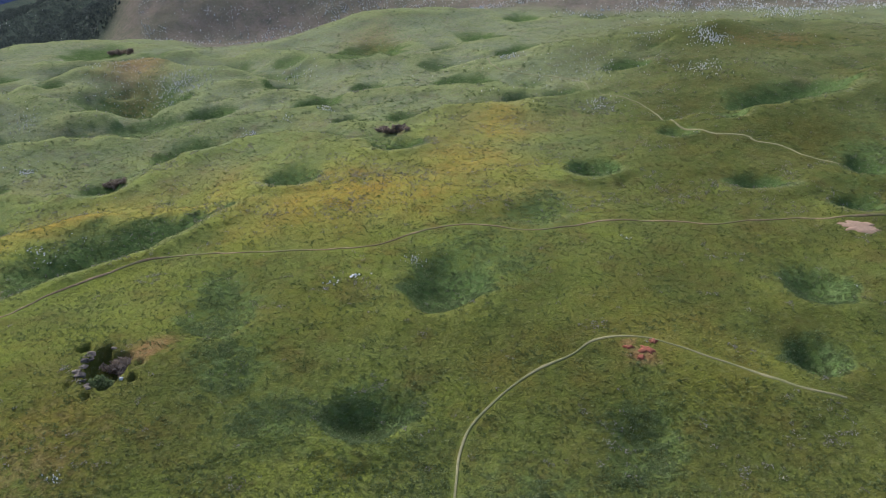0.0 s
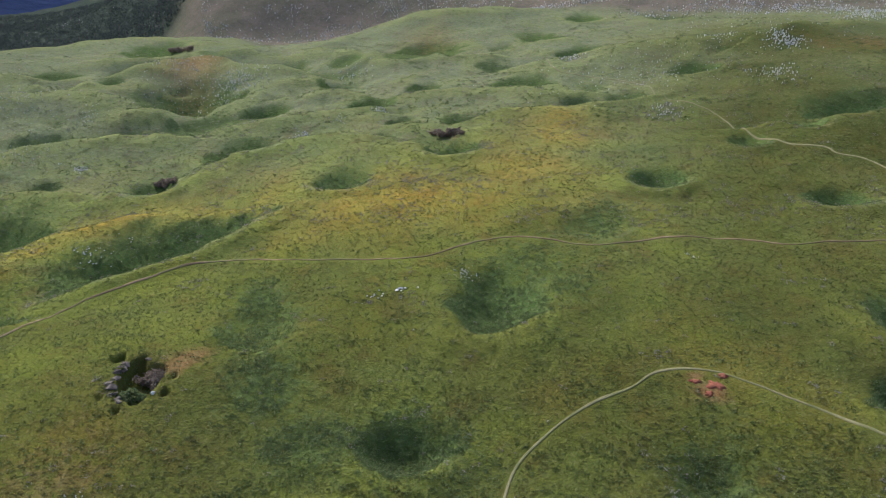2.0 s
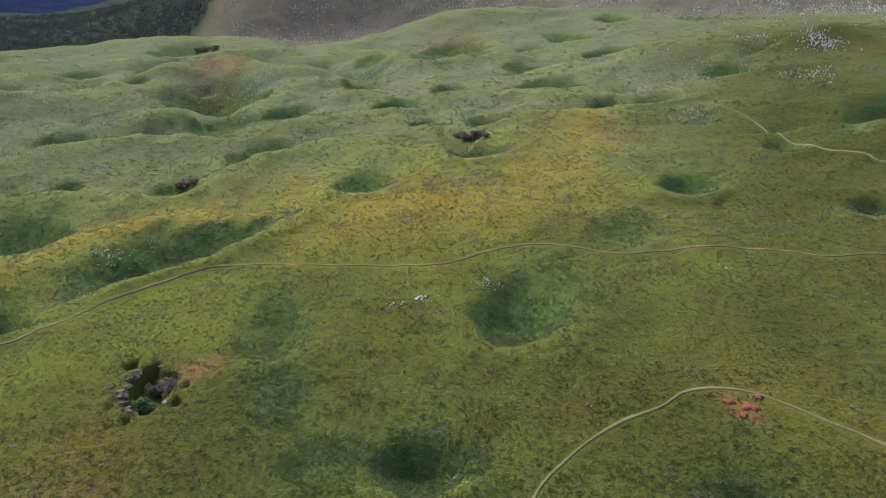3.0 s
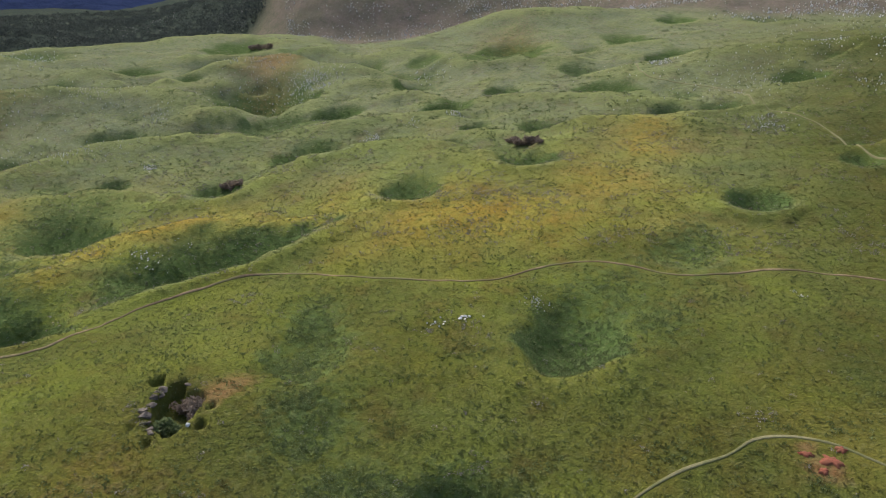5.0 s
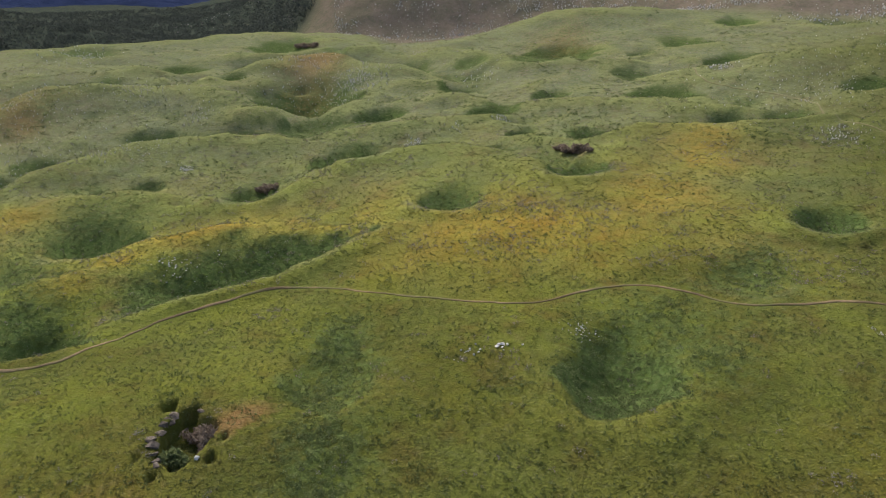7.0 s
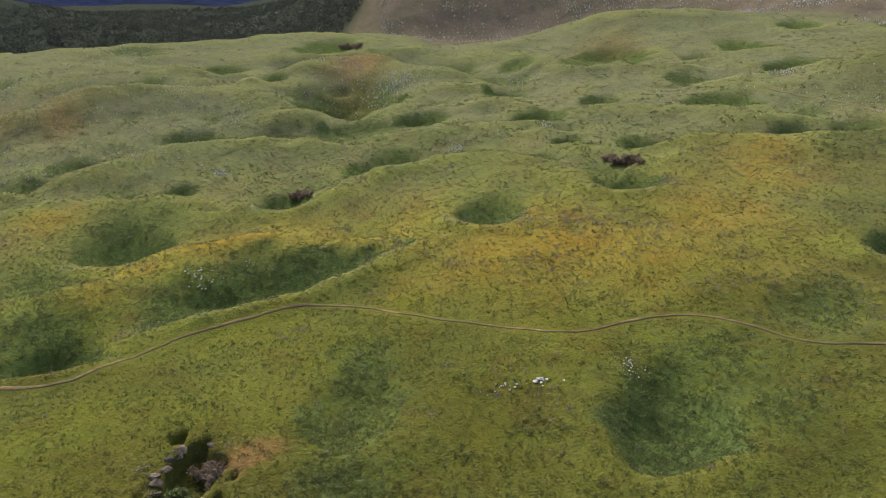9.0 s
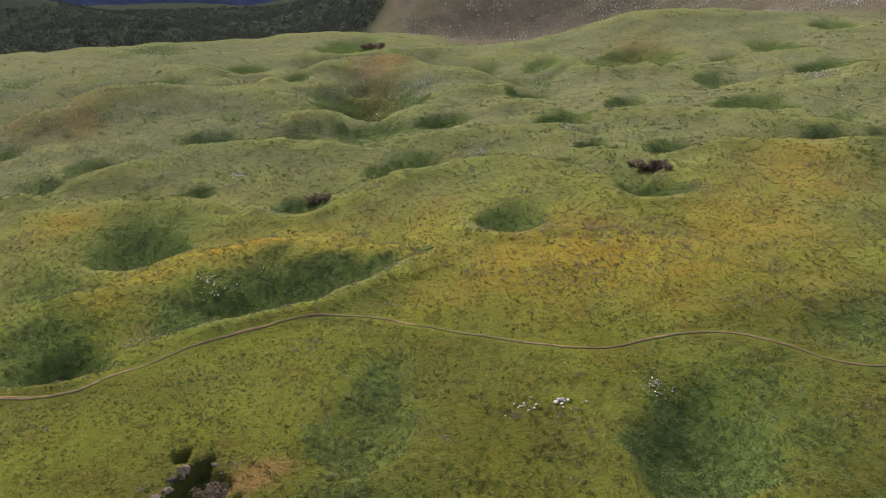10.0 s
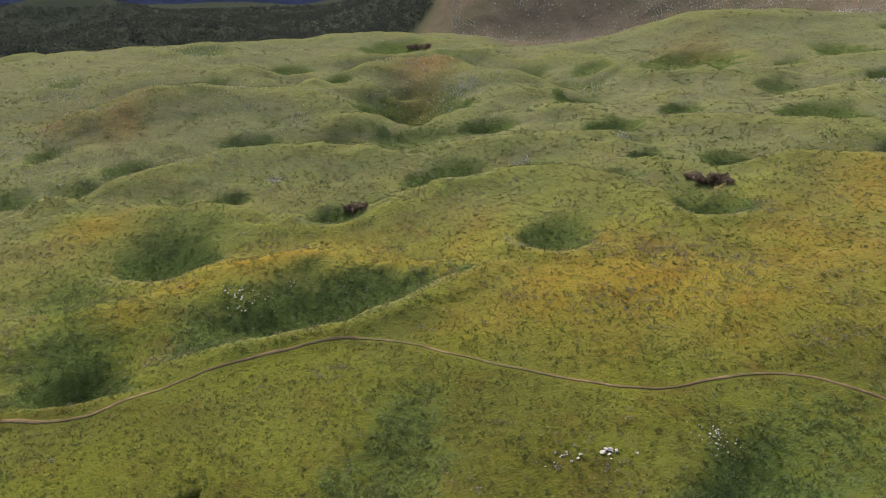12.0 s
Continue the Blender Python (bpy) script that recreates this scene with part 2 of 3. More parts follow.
HOLLOWS_FAR = [
    (-89.8, 457.6, 11.1, 12.6, 13.4, -3, 3.0), (155.0, 442.2, 15.9, 17.0, 21.1, 30, 2.5), (1.7, 473.7, 8.7, 10.5, 16.6, -7, 3.0),
    (-138.0, 460.5, 26.1, 15.6, 18.3, -12, 3.5), (-334.9, 346.1, 8.8, 10.5, 16.7, 22, 2.5), (-42.9, 484.7, 21.1, 22.9, 40.1, 5, 5.0),
    (-255.5, 424.5, 15.3, 13.9, 19.0, 24, 4.0), (26.3, 501.6, 15.0, 18.0, 28.5, 18, 4.0), (-184.4, 492.7, 8.6, 9.4, 11.9, 10, 2.0),
    (-324.5, 437.1, 18.9, 15.7, 19.0, 17, 2.5), (-226.5, 502.7, 23.3, 20.3, 31.2, 20, 4.0), (111.4, 545.4, 13.0, 15.5, 24.6, -9, 3.5),
    (59.4, 557.5, 13.8, 16.6, 26.2, 3, 5.0),
]
# crests between the hollows: line, height, half width
CRESTS = [
    ([(-148, 169), (-142, 177), (-135, 185), (-128, 197), (-122, 209), (-112, 218), (-97, 220)], 3.2, 9),
    ([(-109, 161), (-103, 172), (-95, 183), (-89, 195), (-80, 205), (-69, 213)], 0.5, 7),
    ([(-209, 238), (-204, 248), (-200, 260), (-196, 274), (-191, 287), (-175, 298), (-145, 303)], 4.7, 9.6),
    ([(-147, 306), (-121, 315), (-98, 320), (-76, 328), (-57, 326)], 3.5, 7.2),
    ([(-278, 317), (-269, 328), (-259, 346), (-243, 357), (-218, 366), (-196, 364), (-167, 347)], 6.1, 13.6),
    ([(-208, 409), (-193, 438), (-174, 449), (-139, 429), (-105, 408)], 8.1, 14.4),
    ([(-404, 431), (-357, 433), (-316, 474), (-288, 510), (-281, 536), (-259, 543), (-216, 534), (-179, 512)], 4.1, 17.6),
    ([(-103, 268), (-90, 276), (-81, 281), (-61, 285), (-37, 271)], 3.0, 7.2),
    ([(34, 400), (62, 403), (92, 408), (130, 421)], 6.8, 14.4),
    ([(-9, 285), (2, 301), (16, 303), (32, 298)], 2.7, 8.0),
    ([(-105, 491), (-82, 462), (-48, 448), (-17, 444)], 4.1, 11.2),
    ([(-279, 409), (-240, 403), (-227, 428)], 2.7, 9.6),
    ([(-235, 394), (-205, 386), (-184, 396)], 2.7, 8.0),
    ([(-95, 370), (-76, 371), (-55, 355), (-29, 353), (-3, 346), (26, 340)], 3.0, 8.0),
    ([(-117, 332), (-97, 332), (-85, 345)], 2.0, 6.4),
    ([(25, 303), (48, 305), (67, 310)], 2.7, 8.0),
    ([(-234, 469), (-209, 472), (-190, 490)], 2.7, 8.0),
    ([(-188, 228), (-179, 233), (-159, 240), (-134, 240)], 2.4, 7.2),
    ([(-126, 236), (-112, 237), (-105, 246), (-99, 262)], 2.4, 6.4),
    ([(104, 267), (124, 263), (162, 291), (181, 308)], 4.1, 11.2),
    ([(130, 400), (152, 415), (189, 456), (214, 456)], 4.1, 11.2),
    ([(-276, 309), (-274, 323), (-271, 338), (-265, 351)], 3.4, 9.6),
]
HILLS = [
    (-40, 578, 11, 66, 40, 0), (-200, 870, 64, 190, 100, 0), (-200, 690, -24, 150, 50, 12),
    (-150, 610, -22, 60, 45, 0), (270, 730, 46, 210, 90, 10), (-30, 665, -16, 110, 45, 0), (-565, 500, 60, 75, 60, 30),
]
MAIN_TRAIL = [
    (-121.7, 140.6), (-110.1, 143.9), (-105.9, 147.9), (-103.7, 157.2), (-98.2, 167.9), (-92.4, 173.6), (-87.8, 177.3), (-82.9, 181.0),
    (-76.3, 184.1), (-66.4, 185.8), (-54.8, 183.0), (-44.4, 180.9), (-34.8, 179.6), (-25.9, 179.5), (-19.7, 180.4), (-13.7, 182.2),
    (-6.9, 186.9), (-0.9, 190.4), (6.2, 191.2), (12.0, 189.6), (16.8, 188.1), (21.2, 186.2), (26.5, 185.7), (32.8, 187.4),
    (45.7, 190.9), (55.9, 189.1), (64.3, 186.8), (72.7, 184.9), (82.0, 185.8), (92.2, 185.4), (102.5, 182.4), (114.9, 181.8),
]
LOOP_TRAIL = [
    (1.3, 92.7), (1.7, 97.9), (2.2, 103.2), (3.9, 109.1), (7.4, 114.4), (12.5, 119.7), (18.2, 123.8), (24.6, 126.6),
    (28.9, 129.5), (33.4, 130.0), (39.3, 129.0), (44.5, 126.0), (49.6, 123.1), (54.9, 119.9), (59.6, 115.9), (64.0, 112.3),
    (69.7, 109.6),
]
UPPER_TRAIL = [
    (24.5, 433.6), (25.5, 385.6), (32.8, 370.8), (44.0, 362.6), (58.0, 350.6), (64.3, 336.0), (65.1, 309.9), (72.4, 301.8),
    (80.6, 289.9), (84.6, 267.6), (88.6, 258.1), (93.0, 251.8), (102.7, 247.3), (104.6, 243.5), (111.6, 238.8), (116.2, 229.5),
    (122.0, 221.4),
]
DRY_PATCHES = [
    (-24, 216, 40.1, 26.8, 7, 0.9), (-116, 217, 38.5, 10.9, 37, 0.8), (8, 243, 19.4, 26.0, -5, 0.7),
    (-179, 218, 12.7, 11.6, 50, 0.9), (-134, 178, 8.3, 6.0, 50, 0.9), (-129, 196, 8.6, 6.6, 44, 0.9),
    (-123, 212, 8.9, 7.3, 39, 0.9), (21, 280, 15.2, 23.6, -4, 0.8), (-85, 220, 30.0, 17.5, 21, 0.6),
    (-70, 106, 13.6, 13.0, 34, 0.5), (41, 131, 19.9, 12.7, -17, 0.35), (-70, 220, 15.9, 13.5, 23, 0.5),
    (-15, 222, 35.4, 30.3, 4, 0.5), (-6, 201, 27.6, 12.2, 0, 0.4), (18, 126, 16.7, 11.1, -8, 0.35),
]
RUST_PATCHES = [
    (-270, 318, 30.7, 50.2, 47, 0.5), (-286, 299, 17, 34, 53, 0.6), (-176, 440, 26, 30, 25, 0.85),
    (38, 124, 3.4, 2.3, -17, 1.2), (36, 128, 1.8, 1.5, -16, 0.9), (-60, 131, 5.0, 4.2, 24, 1),
    (-68, 100, 13.1, 12.0, 34, 0.45), (-59, 133, 4.7, 2.8, 31, 1.1), (-165, 404, 23.3, 51.4, 22, 0.5),
    (-46, 521, 27.5, 54.1, 5, 0.5), (-258, 306, 13, 24, 45, 0.75), (177, 394, 16, 22, -20, 0.55), (154, 387, 12, 16, -20, 0.45),
]
LUSH_PATCHES = [
    (16, 164, 11.8, 14.8, -10, 0.5), (-52, 160, 9.8, 17.1, 18, 0.6), (-43, 128, 9.4, 14.3, 19, 0.6),
    (-15, 116, 10.7, 9.6, 8, 0.7), (33, 102, 8.0, 15.6, -18, 0.5), (14, 92, 9.8, 8.7, -8, 0.5),
    (-29, 112, 12.7, 9.6, 15, 0.6), (-132, 163, 14.5, 17.5, 54, 0.8), (-106, 198, 16.2, 10.1, 38, 0.9),
    (-90, 213, 8.2, 6.7, 30, 0.85), (-114, 185, 8.0, 6.5, 43, 0.9), (-53, 161, 8.5, 14.6, 27, 0.7),
    (29, 203, 9.8, 15.4, -8, 0.7), (6, 172, 15.7, 21.4, -2, 0.6), (6, 176, 17.2, 13.9, -7, 0.6),
    (135, 226, 12.3, 27.0, -31, 0.7), (-157, 221, 20.6, 19.9, 45, 0.7), (-154, 183, 13.7, 15.9, 53, 0.7),
]
GREY_PATCHES = [
    (-29, 232, 12.6, 4.4, 8, 0.9), (-7, 259, 6.0, 4.5, 0, 0.9), (-79, 272, 6.8, 4.6, 20, 0.8),
    (-36, 253, 4.4, 3.8, 9, 0.8), (-9, 232, 6.5, 2.9, 1, 0.7), (-72, 219, 5.3, 6.1, 24, 0.7),
    (-75, 173, 3.6, 3.0, 34, 0.6), (27, 280, 6.5, 8.6, -5, 0.6), (-99, 264, 8.5, 5.7, 25, 0.6),
    (63, 296, 9.4, 8.5, -12, 0.8),
]
OLIVE_PATCHES = [
    (21, 154, 18.4, 25.0, -14, 1), (11, 196, 16.1, 14.1, -8, 0.8), (60, 105, 23.8, 26.5, -30, 0.9),
    (41, 96, 11.7, 13.3, -23, 0.6), (57, 129, 15.6, 10.6, -24, 0.5), (29, 146, 25.8, 25.3, -15, 0.8),
    (9, 185, 20.2, 20.2, -8, 0.5), (49, 148, 7.7, 7.8, -18, 0.6), (-17, 138, 14.3, 10.2, 7, 0.4),
    (14, 142, 14.6, 10.7, -6, 0.4),
]
BRIGHT_PATCHES = [
    (-18, 125, 12.2, 6.5, 8, 0.8), (21, 109, 9.1, 11.0, -11, 0.8), (-37, 187, 18.6, 17.4, 11, 0.3),
    (24, 100, 5.7, 6.6, -13, 0.6), (-72, 155, 12.7, 14.1, 25, 0.5),
]
ROCKS_NEAR = [
    (-21, 162, 1.9, 1.7, 8, 9, 0.9), (-26, 160, 2.4, 1.7, 9, 12, 0.7), (-17, 163, 0.5, 0.6, 6, 2, 0.5),
    (-28, 157, 1.1, 1.3, 10, 5, 0.4), (-114, 198, 4.8, 6.2, 30, 46, 0.7), (-109, 209, 3.8, 3.7, 27, 10, 0.6),
    (-7, 173, 1.7, 2.2, 2, 14, 0.5), (-158, 274, 4.4, 5.7, 30, 16, 0.8), (137, 392, 8.3, 10.8, -19, 60, 1.2),
    (116, 338, 9.3, 12.1, -19, 40, 0.9), (-140, 406, 13.2, 17.2, 19, 70, 1), (-183, 437, 18.1, 23.5, 23, 50, 0.9),
    (-80, 306, 3.4, 4.4, 15, 26, 0.7),
]
ROCKS_MIDDLE = [
    (-51, 328, 2.5, 3.3, 9, 14, 0.8), (70, 363, 25.5, 28.0, -11, 60, 0.8), (112, 408, 9.7, 12.6, -15, 24, 0.9),
    (225, 510, 12.8, 16.6, -24, 50, 1), (36, 403, 4.9, 6.4, -5, 18, 1), (-187, 335, 7.1, 9.2, 29, 20, 0.7),
    (-63, 97, 1.3, 1.7, 33, 6, 0.5), (63, 295, 6.1, 6.0, -12, 26, 0.8), (-327, 338, 16.0, 20.8, 50, 60, 0.8),
    (-271, 313, 24.9, 32.3, 47, 70, 0.6), (-232, 354, 11.2, 14.6, 38, 40, 0.7), (-242, 261, 14.2, 15.0, 51, 46, 0.6),
    (-157, 273, 1.8, 2.3, 36, 14, 0.8),
]
ROCKS_WEST = [
    (-322, 429, 14.6, 19.0, 41, 40, 1), (-283, 278, 13.4, 17.4, 53, 30, 0.6), (-189, 276, 13.0, 4.3, 41, 20, 0.6),
    (-1035, 1783, 91.4, 92.5, 31, 40, 1), (-140, 402, 11.0, 14.3, 22, 50, 0.9), (-82, 434, 8.5, 11.0, 12, 16, 0.9),
    (-7, 172, 3.2, 2.3, 0, 14, 0.35), (-66, 318, 4.0, 5.0, 13, 8, 0.6), (245, 521, 26.3, 34.2, -25, 40, 0.9),
    (47, 177, 1.0, 0.9, -19, 4, 0.5), (46, 180, 0.8, 0.9, -14, 3, 0.5), (91, 149, 0.3, 0.4, -31, 1, 0.7),
    (-539, 1181, 59.4, 58.5, 25, 30, 0.9),
]
ROCKS_SPARSE = [
    (-258, 335, 44.9, 58.4, 43, 90, 0.7), (-275, 292, 32.3, 42.0, 51, 90, 0.6), (-181, 283, 26.0, 18.2, 39, 40, 0.6),
    (-235, 259, 32.5, 22.5, 50, 60, 0.6), (-159, 406, 25.4, 33.0, 24, 90, 0.7), (33, 370, 42.7, 55.5, -5, 26, 0.7),
    (149, 481, 57.7, 75.0, -17, 50, 0.7), (91, 379, 35.9, 41.4, -13, 26, 0.6),
]

HOLLOWS = HOLLOWS_NEAR + HOLLOWS_MIDDLE + HOLLOWS_BEYOND + HOLLOWS_UPPER + HOLLOWS_FAR
CAVE = (-65.8, 125.3)
rng = np.random.default_rng(5)
GRID = rng.random((256, 256))


def step(v):
    v = np.clip(v, 0, 1)
    return v * v * (3 - 2 * v)


def oval(x, y, cx, cy, a, b, turn):
    c, s = math.cos(radians(turn)), math.sin(radians(turn))
    dx, dy = x - cx, y - cy
    return np.sqrt(((c * dx + s * dy) / a) ** 2 + ((-s * dx + c * dy) / b) ** 2)


def rough(x, y, size):
    """Smooth random values from -1 to 1 with bumps of that size."""
    u, v = x / size, y / size
    i, j = np.floor(u).astype(int), np.floor(v).astype(int)
    fu, fv = step(u - i), step(v - j)
    g = lambda a, b: GRID[(i + a) % 256, (j + b) % 256]
    low = g(0, 0) * (1 - fu) + g(1, 0) * fu
    return 2 * (low * (1 - fv) + (g(0, 1) * (1 - fu) + g(1, 1) * fu) * fv) - 1


def hollow(x, y, cx, cy, a, near, far, turn):
    """How far out x, y lies in a hollow (1 on its rim), and how far towards its back (1) or its near edge (-1)."""
    c, s = math.cos(radians(turn)), math.sin(radians(turn))
    u, v = (c * (x - cx) + s * (y - cy)) / a, c * (y - cy) - s * (x - cx)
    v = np.where(v > 0, v / far, v / near)
    q = np.hypot(u, v) * (1 + 0.12 * rough(x + cx, y, 9) + 0.05 * rough(x, y + cx, 3.5))
    return q, v / np.maximum(np.hypot(u, v), 0.01)


def around(x, y, cx, cy, reach):
    """The indices of the points within reach of a place."""
    return np.nonzero((np.abs(x - cx) < reach) & (np.abs(y - cy) < reach))


def to_line(x, y, p):
    """Distance of x, y from a broken line, below zero on its right."""
    best = np.full(np.shape(x), 1e9)
    for (ax, ay), (bx, by) in zip(p[:-1], p[1:]):
        ux, uy = bx - ax, by - ay
        t = np.clip(((x - ax) * ux + (y - ay) * uy) / (ux * ux + uy * uy), 0, 1)
        dx, dy = x - ax - t * ux, y - ay - t * uy
        d = np.copysign(np.hypot(dx, dy), ux * dy - uy * dx)
        best = np.where(np.abs(d) < np.abs(best), d, best)
    return best


def crest(x, y, p, h, w):
    """A crest along a line: a long rise from its right, a short drop and a dip on its left."""
    d = to_line(x, y, p) * (1 + 0.15 * rough(x, y, 25)) + 0.25 * w * rough(x, y, 30)
    ends = np.minimum(np.hypot(x - p[0][0], y - p[0][1]), np.hypot(x - p[-1][0], y - p[-1][1]))
    z = np.exp(-(d / np.where(d < 0, 1.7 * w, 0.85 * w)) ** 2) - 0.45 * np.exp(-((d - 1.9 * w) / (1.1 * w)) ** 2)
    return h * z * step(0.35 + ends / (2.5 * w))


def land(x, y):
    """Height of the ground at x, y (arrays)."""
    shape = np.shape(x)
    x, y = np.atleast_1d(np.asarray(x, float)), np.atleast_1d(np.asarray(y, float))
    d = np.hypot(x, y)
    z = SLOPE[0] + SLOPE[1] * np.clip(x, -500, 500) + SLOPE[2] * np.clip(y, 0, 640)
    for i, row in enumerate(LIFTS_NEAR + LIFTS_FAR):
        ring = RING_START * RING_STEP ** i
        for j, h in enumerate(row):
            a = TURN_START + TURN_STEP * j
            cx, cy = -math.sin(a) * ring, math.cos(a) * ring
            k = around(x, y, cx, cy, 0.68 * ring)
            z[k] += h * np.exp(-((x[k] - cx) ** 2 + (y[k] - cy) ** 2) / (2 * (0.18 * ring) ** 2))
    for cx, cy, h, a, b, turn in HILLS + WOODED_RIDGES:
        z += h * np.exp(-oval(x, y, cx, cy, a, b, turn) ** 2)
    z -= 130 * step((d - 590) / 300) * step((-x / np.maximum(d, 1) - 0.32) / 0.22)
    for line, h, w in CRESTS:
        p = np.array(line)
        k = around(x, y, *(p.min(0) + p.max(0)) / 2, np.ptp(p, 0).max() / 2 + 5 * w)
        z[k] += crest(x[k], y[k], p, h, w)
    for cx, cy, a, near, far, turn, deep in HOLLOWS:
        k = around(x, y, cx, cy, 2.2 * max(a, near, far))
        q, v = hollow(x[k], y[k], cx, cy, a, near, far, turn)
        bowl = np.clip(1 - q * q, 0, 1) ** (1.6 + 0.55 * v) + np.clip(0.5 + v, 0, 1) * 0.3 * np.exp(-(q / 1.3) ** 2)
        z[k] -= deep * (bowl - 0.24 * np.clip(0.4 - v, 0, 1.2) * np.exp(-((q - 1.25) / 0.4) ** 2))
    q = oval(x, y, CAVE[0], CAVE[1], 4.3, 7.2, 20) * (1 + 0.45 * rough(x, y, 2.2))
    z -= 3.2 * step((1.15 - q) / 0.3)
    z += (0.6 * rough(x, y, 21) + 0.36 * rough(x, y, 9) + 0.2 * rough(x + 70, y, 4.3)) * np.clip(d / 260, 0.5, 1.6)
    z += 2.0 * rough(x, y, 60) * step((d - 620) / 300)
    return z.reshape(shape)


# beyond the upland: wooded ridges in the low country
WOODED_RIDGES = [
    (-430, 1290, 34, 170, 150, 0), (-1080, 730, 60, 360, 240, 56), (-1070, 1190, 66, 260, 240, 42),
    (-700, 2000, 50, 500, 260, 15), (-1973, 1774, 80, 230, 230, 0),
]


def near_line(x, y, line, reach):
    """True on a trail and up to reach from it."""
    return np.abs(to_line(x, y, curve_through(line, 3.0))) < reach


def curve_through(points, gap):
    """A smooth line through the points, as an array with about that gap."""
    p = np.array([points[0], *points, points[-1]], float)
    out = []
    for a, b, c, d in zip(p[:-3], p[1:-2], p[2:-1], p[3:]):
        n = max(2, int(np.hypot(*(c - b)) / gap))
        t = np.linspace(0, 1, n, endpoint=False)[:, None]
        out.append(0.5 * (2 * b + (c - a) * t + (2 * a - 5 * b + 4 * c - d) * t ** 2 + (3 * b - a - 3 * c + d) * t ** 3))
    return np.vstack([*out, p[-1:]])


def patches(x, y, rows):
    v = np.zeros(np.shape(x))
    for cx, cy, a, b, turn, much in rows:
        v = np.maximum(v, much * np.exp(-(oval(x, y, cx, cy, a, b, turn) * (1 + 0.3 * rough(x, y, 14))) ** 2))
    return v


# height against smoothed surroundings, which steers the painted relief shade
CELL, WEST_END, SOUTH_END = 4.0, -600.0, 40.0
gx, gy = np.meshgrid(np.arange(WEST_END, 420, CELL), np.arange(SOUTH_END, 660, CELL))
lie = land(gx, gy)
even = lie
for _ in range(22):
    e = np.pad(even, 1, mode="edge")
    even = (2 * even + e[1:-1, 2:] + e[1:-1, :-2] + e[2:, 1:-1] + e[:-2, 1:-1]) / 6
RELIEF_DEPTH = even - lie


def relief_depth(x, y):
    """Metres by which the ground at x, y lies below its surroundings, for the relief shade in the turf colour."""
    u = np.clip((x - WEST_END) / CELL, 0, RELIEF_DEPTH.shape[1] - 1.001)
    v = np.clip((y - SOUTH_END) / CELL, 0, RELIEF_DEPTH.shape[0] - 1.001)
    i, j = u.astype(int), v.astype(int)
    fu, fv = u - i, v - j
    return (RELIEF_DEPTH[j, i] * (1 - fu) + RELIEF_DEPTH[j, i + 1] * fu) * (1 - fv) + (RELIEF_DEPTH[j + 1, i] * (1 - fu) + RELIEF_DEPTH[j + 1, i + 1] * fu) * fv


def growth_and_shade(x, y):
    """Turf colour at x, y: shares of dark scrub, straw, rust-coloured herbs, bright grass, olive tone and stony heath,
    with relief shade and distance haze painted in.
    """
    lush_and_shade = patches(x, y, LUSH_PATCHES)
    rim = np.zeros(np.shape(x))
    for cx, cy, a, near, far, turn, deep in HOLLOWS:
        k = around(x, y, cx, cy, 2.2 * max(a, near, far))
        q, v = hollow(x[k], y[k], cx, cy, a, near, far, turn)
        ragged = q * (1 + 0.2 * rough(x[k] + cx, y[k], 6))
        lush_and_shade[k] = np.maximum(lush_and_shade[k], step((1.16 - ragged) / (0.36 + 0.4 * np.clip(v, 0, 1))) * 0.9 * min(1.0, 0.3 + deep / 6))
        rim[k] = np.maximum(rim[k], np.exp(-((q - 1.1) / 0.13) ** 2) * np.clip(0.4 - v, 0, 1))
    # relief shading put into the colour: dips darker, crests lighter
    shade_depth = relief_depth(x, y)
    ridge = step(-shade_depth / 1.3)
    lush_and_shade = np.maximum(lush_and_shade, 0.62 * step((shade_depth - 0.25) / 1.6) * step((np.hypot(x, y) - 165) / 90))
    d = np.hypot(x, y)
    # darker olive tone close to the start of the flight and towards the right
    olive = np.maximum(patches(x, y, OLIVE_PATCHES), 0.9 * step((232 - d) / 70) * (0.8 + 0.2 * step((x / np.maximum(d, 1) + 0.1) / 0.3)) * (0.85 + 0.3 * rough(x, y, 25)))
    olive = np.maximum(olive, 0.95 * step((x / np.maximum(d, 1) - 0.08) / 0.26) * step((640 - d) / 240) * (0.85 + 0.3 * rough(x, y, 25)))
    wood = step((d - 780) / 120) * step((-x / np.maximum(d, 1) - 0.36) / 0.04)
    heath = step((y - np.interp(x, (0, 60, 130, 300), (600, 580, 532, 520))) / 45) * step((x / np.maximum(d, 1) + 0.5) / 0.15) * (0.93 + 0.07 * rough(x, y, 70))
    return {
        "lush_and_shade": lush_and_shade, "dry": patches(x, y, DRY_PATCHES) * (1 - 0.7 * np.clip(lush_and_shade, 0, 1)), "rust": patches(x, y, RUST_PATCHES),
        # grey: haze put into the colour by distance from the start, plus pale rims
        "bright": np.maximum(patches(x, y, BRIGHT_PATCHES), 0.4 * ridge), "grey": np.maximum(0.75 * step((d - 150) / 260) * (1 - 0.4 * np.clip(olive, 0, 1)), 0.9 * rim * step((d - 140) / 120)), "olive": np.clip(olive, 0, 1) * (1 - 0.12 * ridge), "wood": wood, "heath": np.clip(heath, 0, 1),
    }


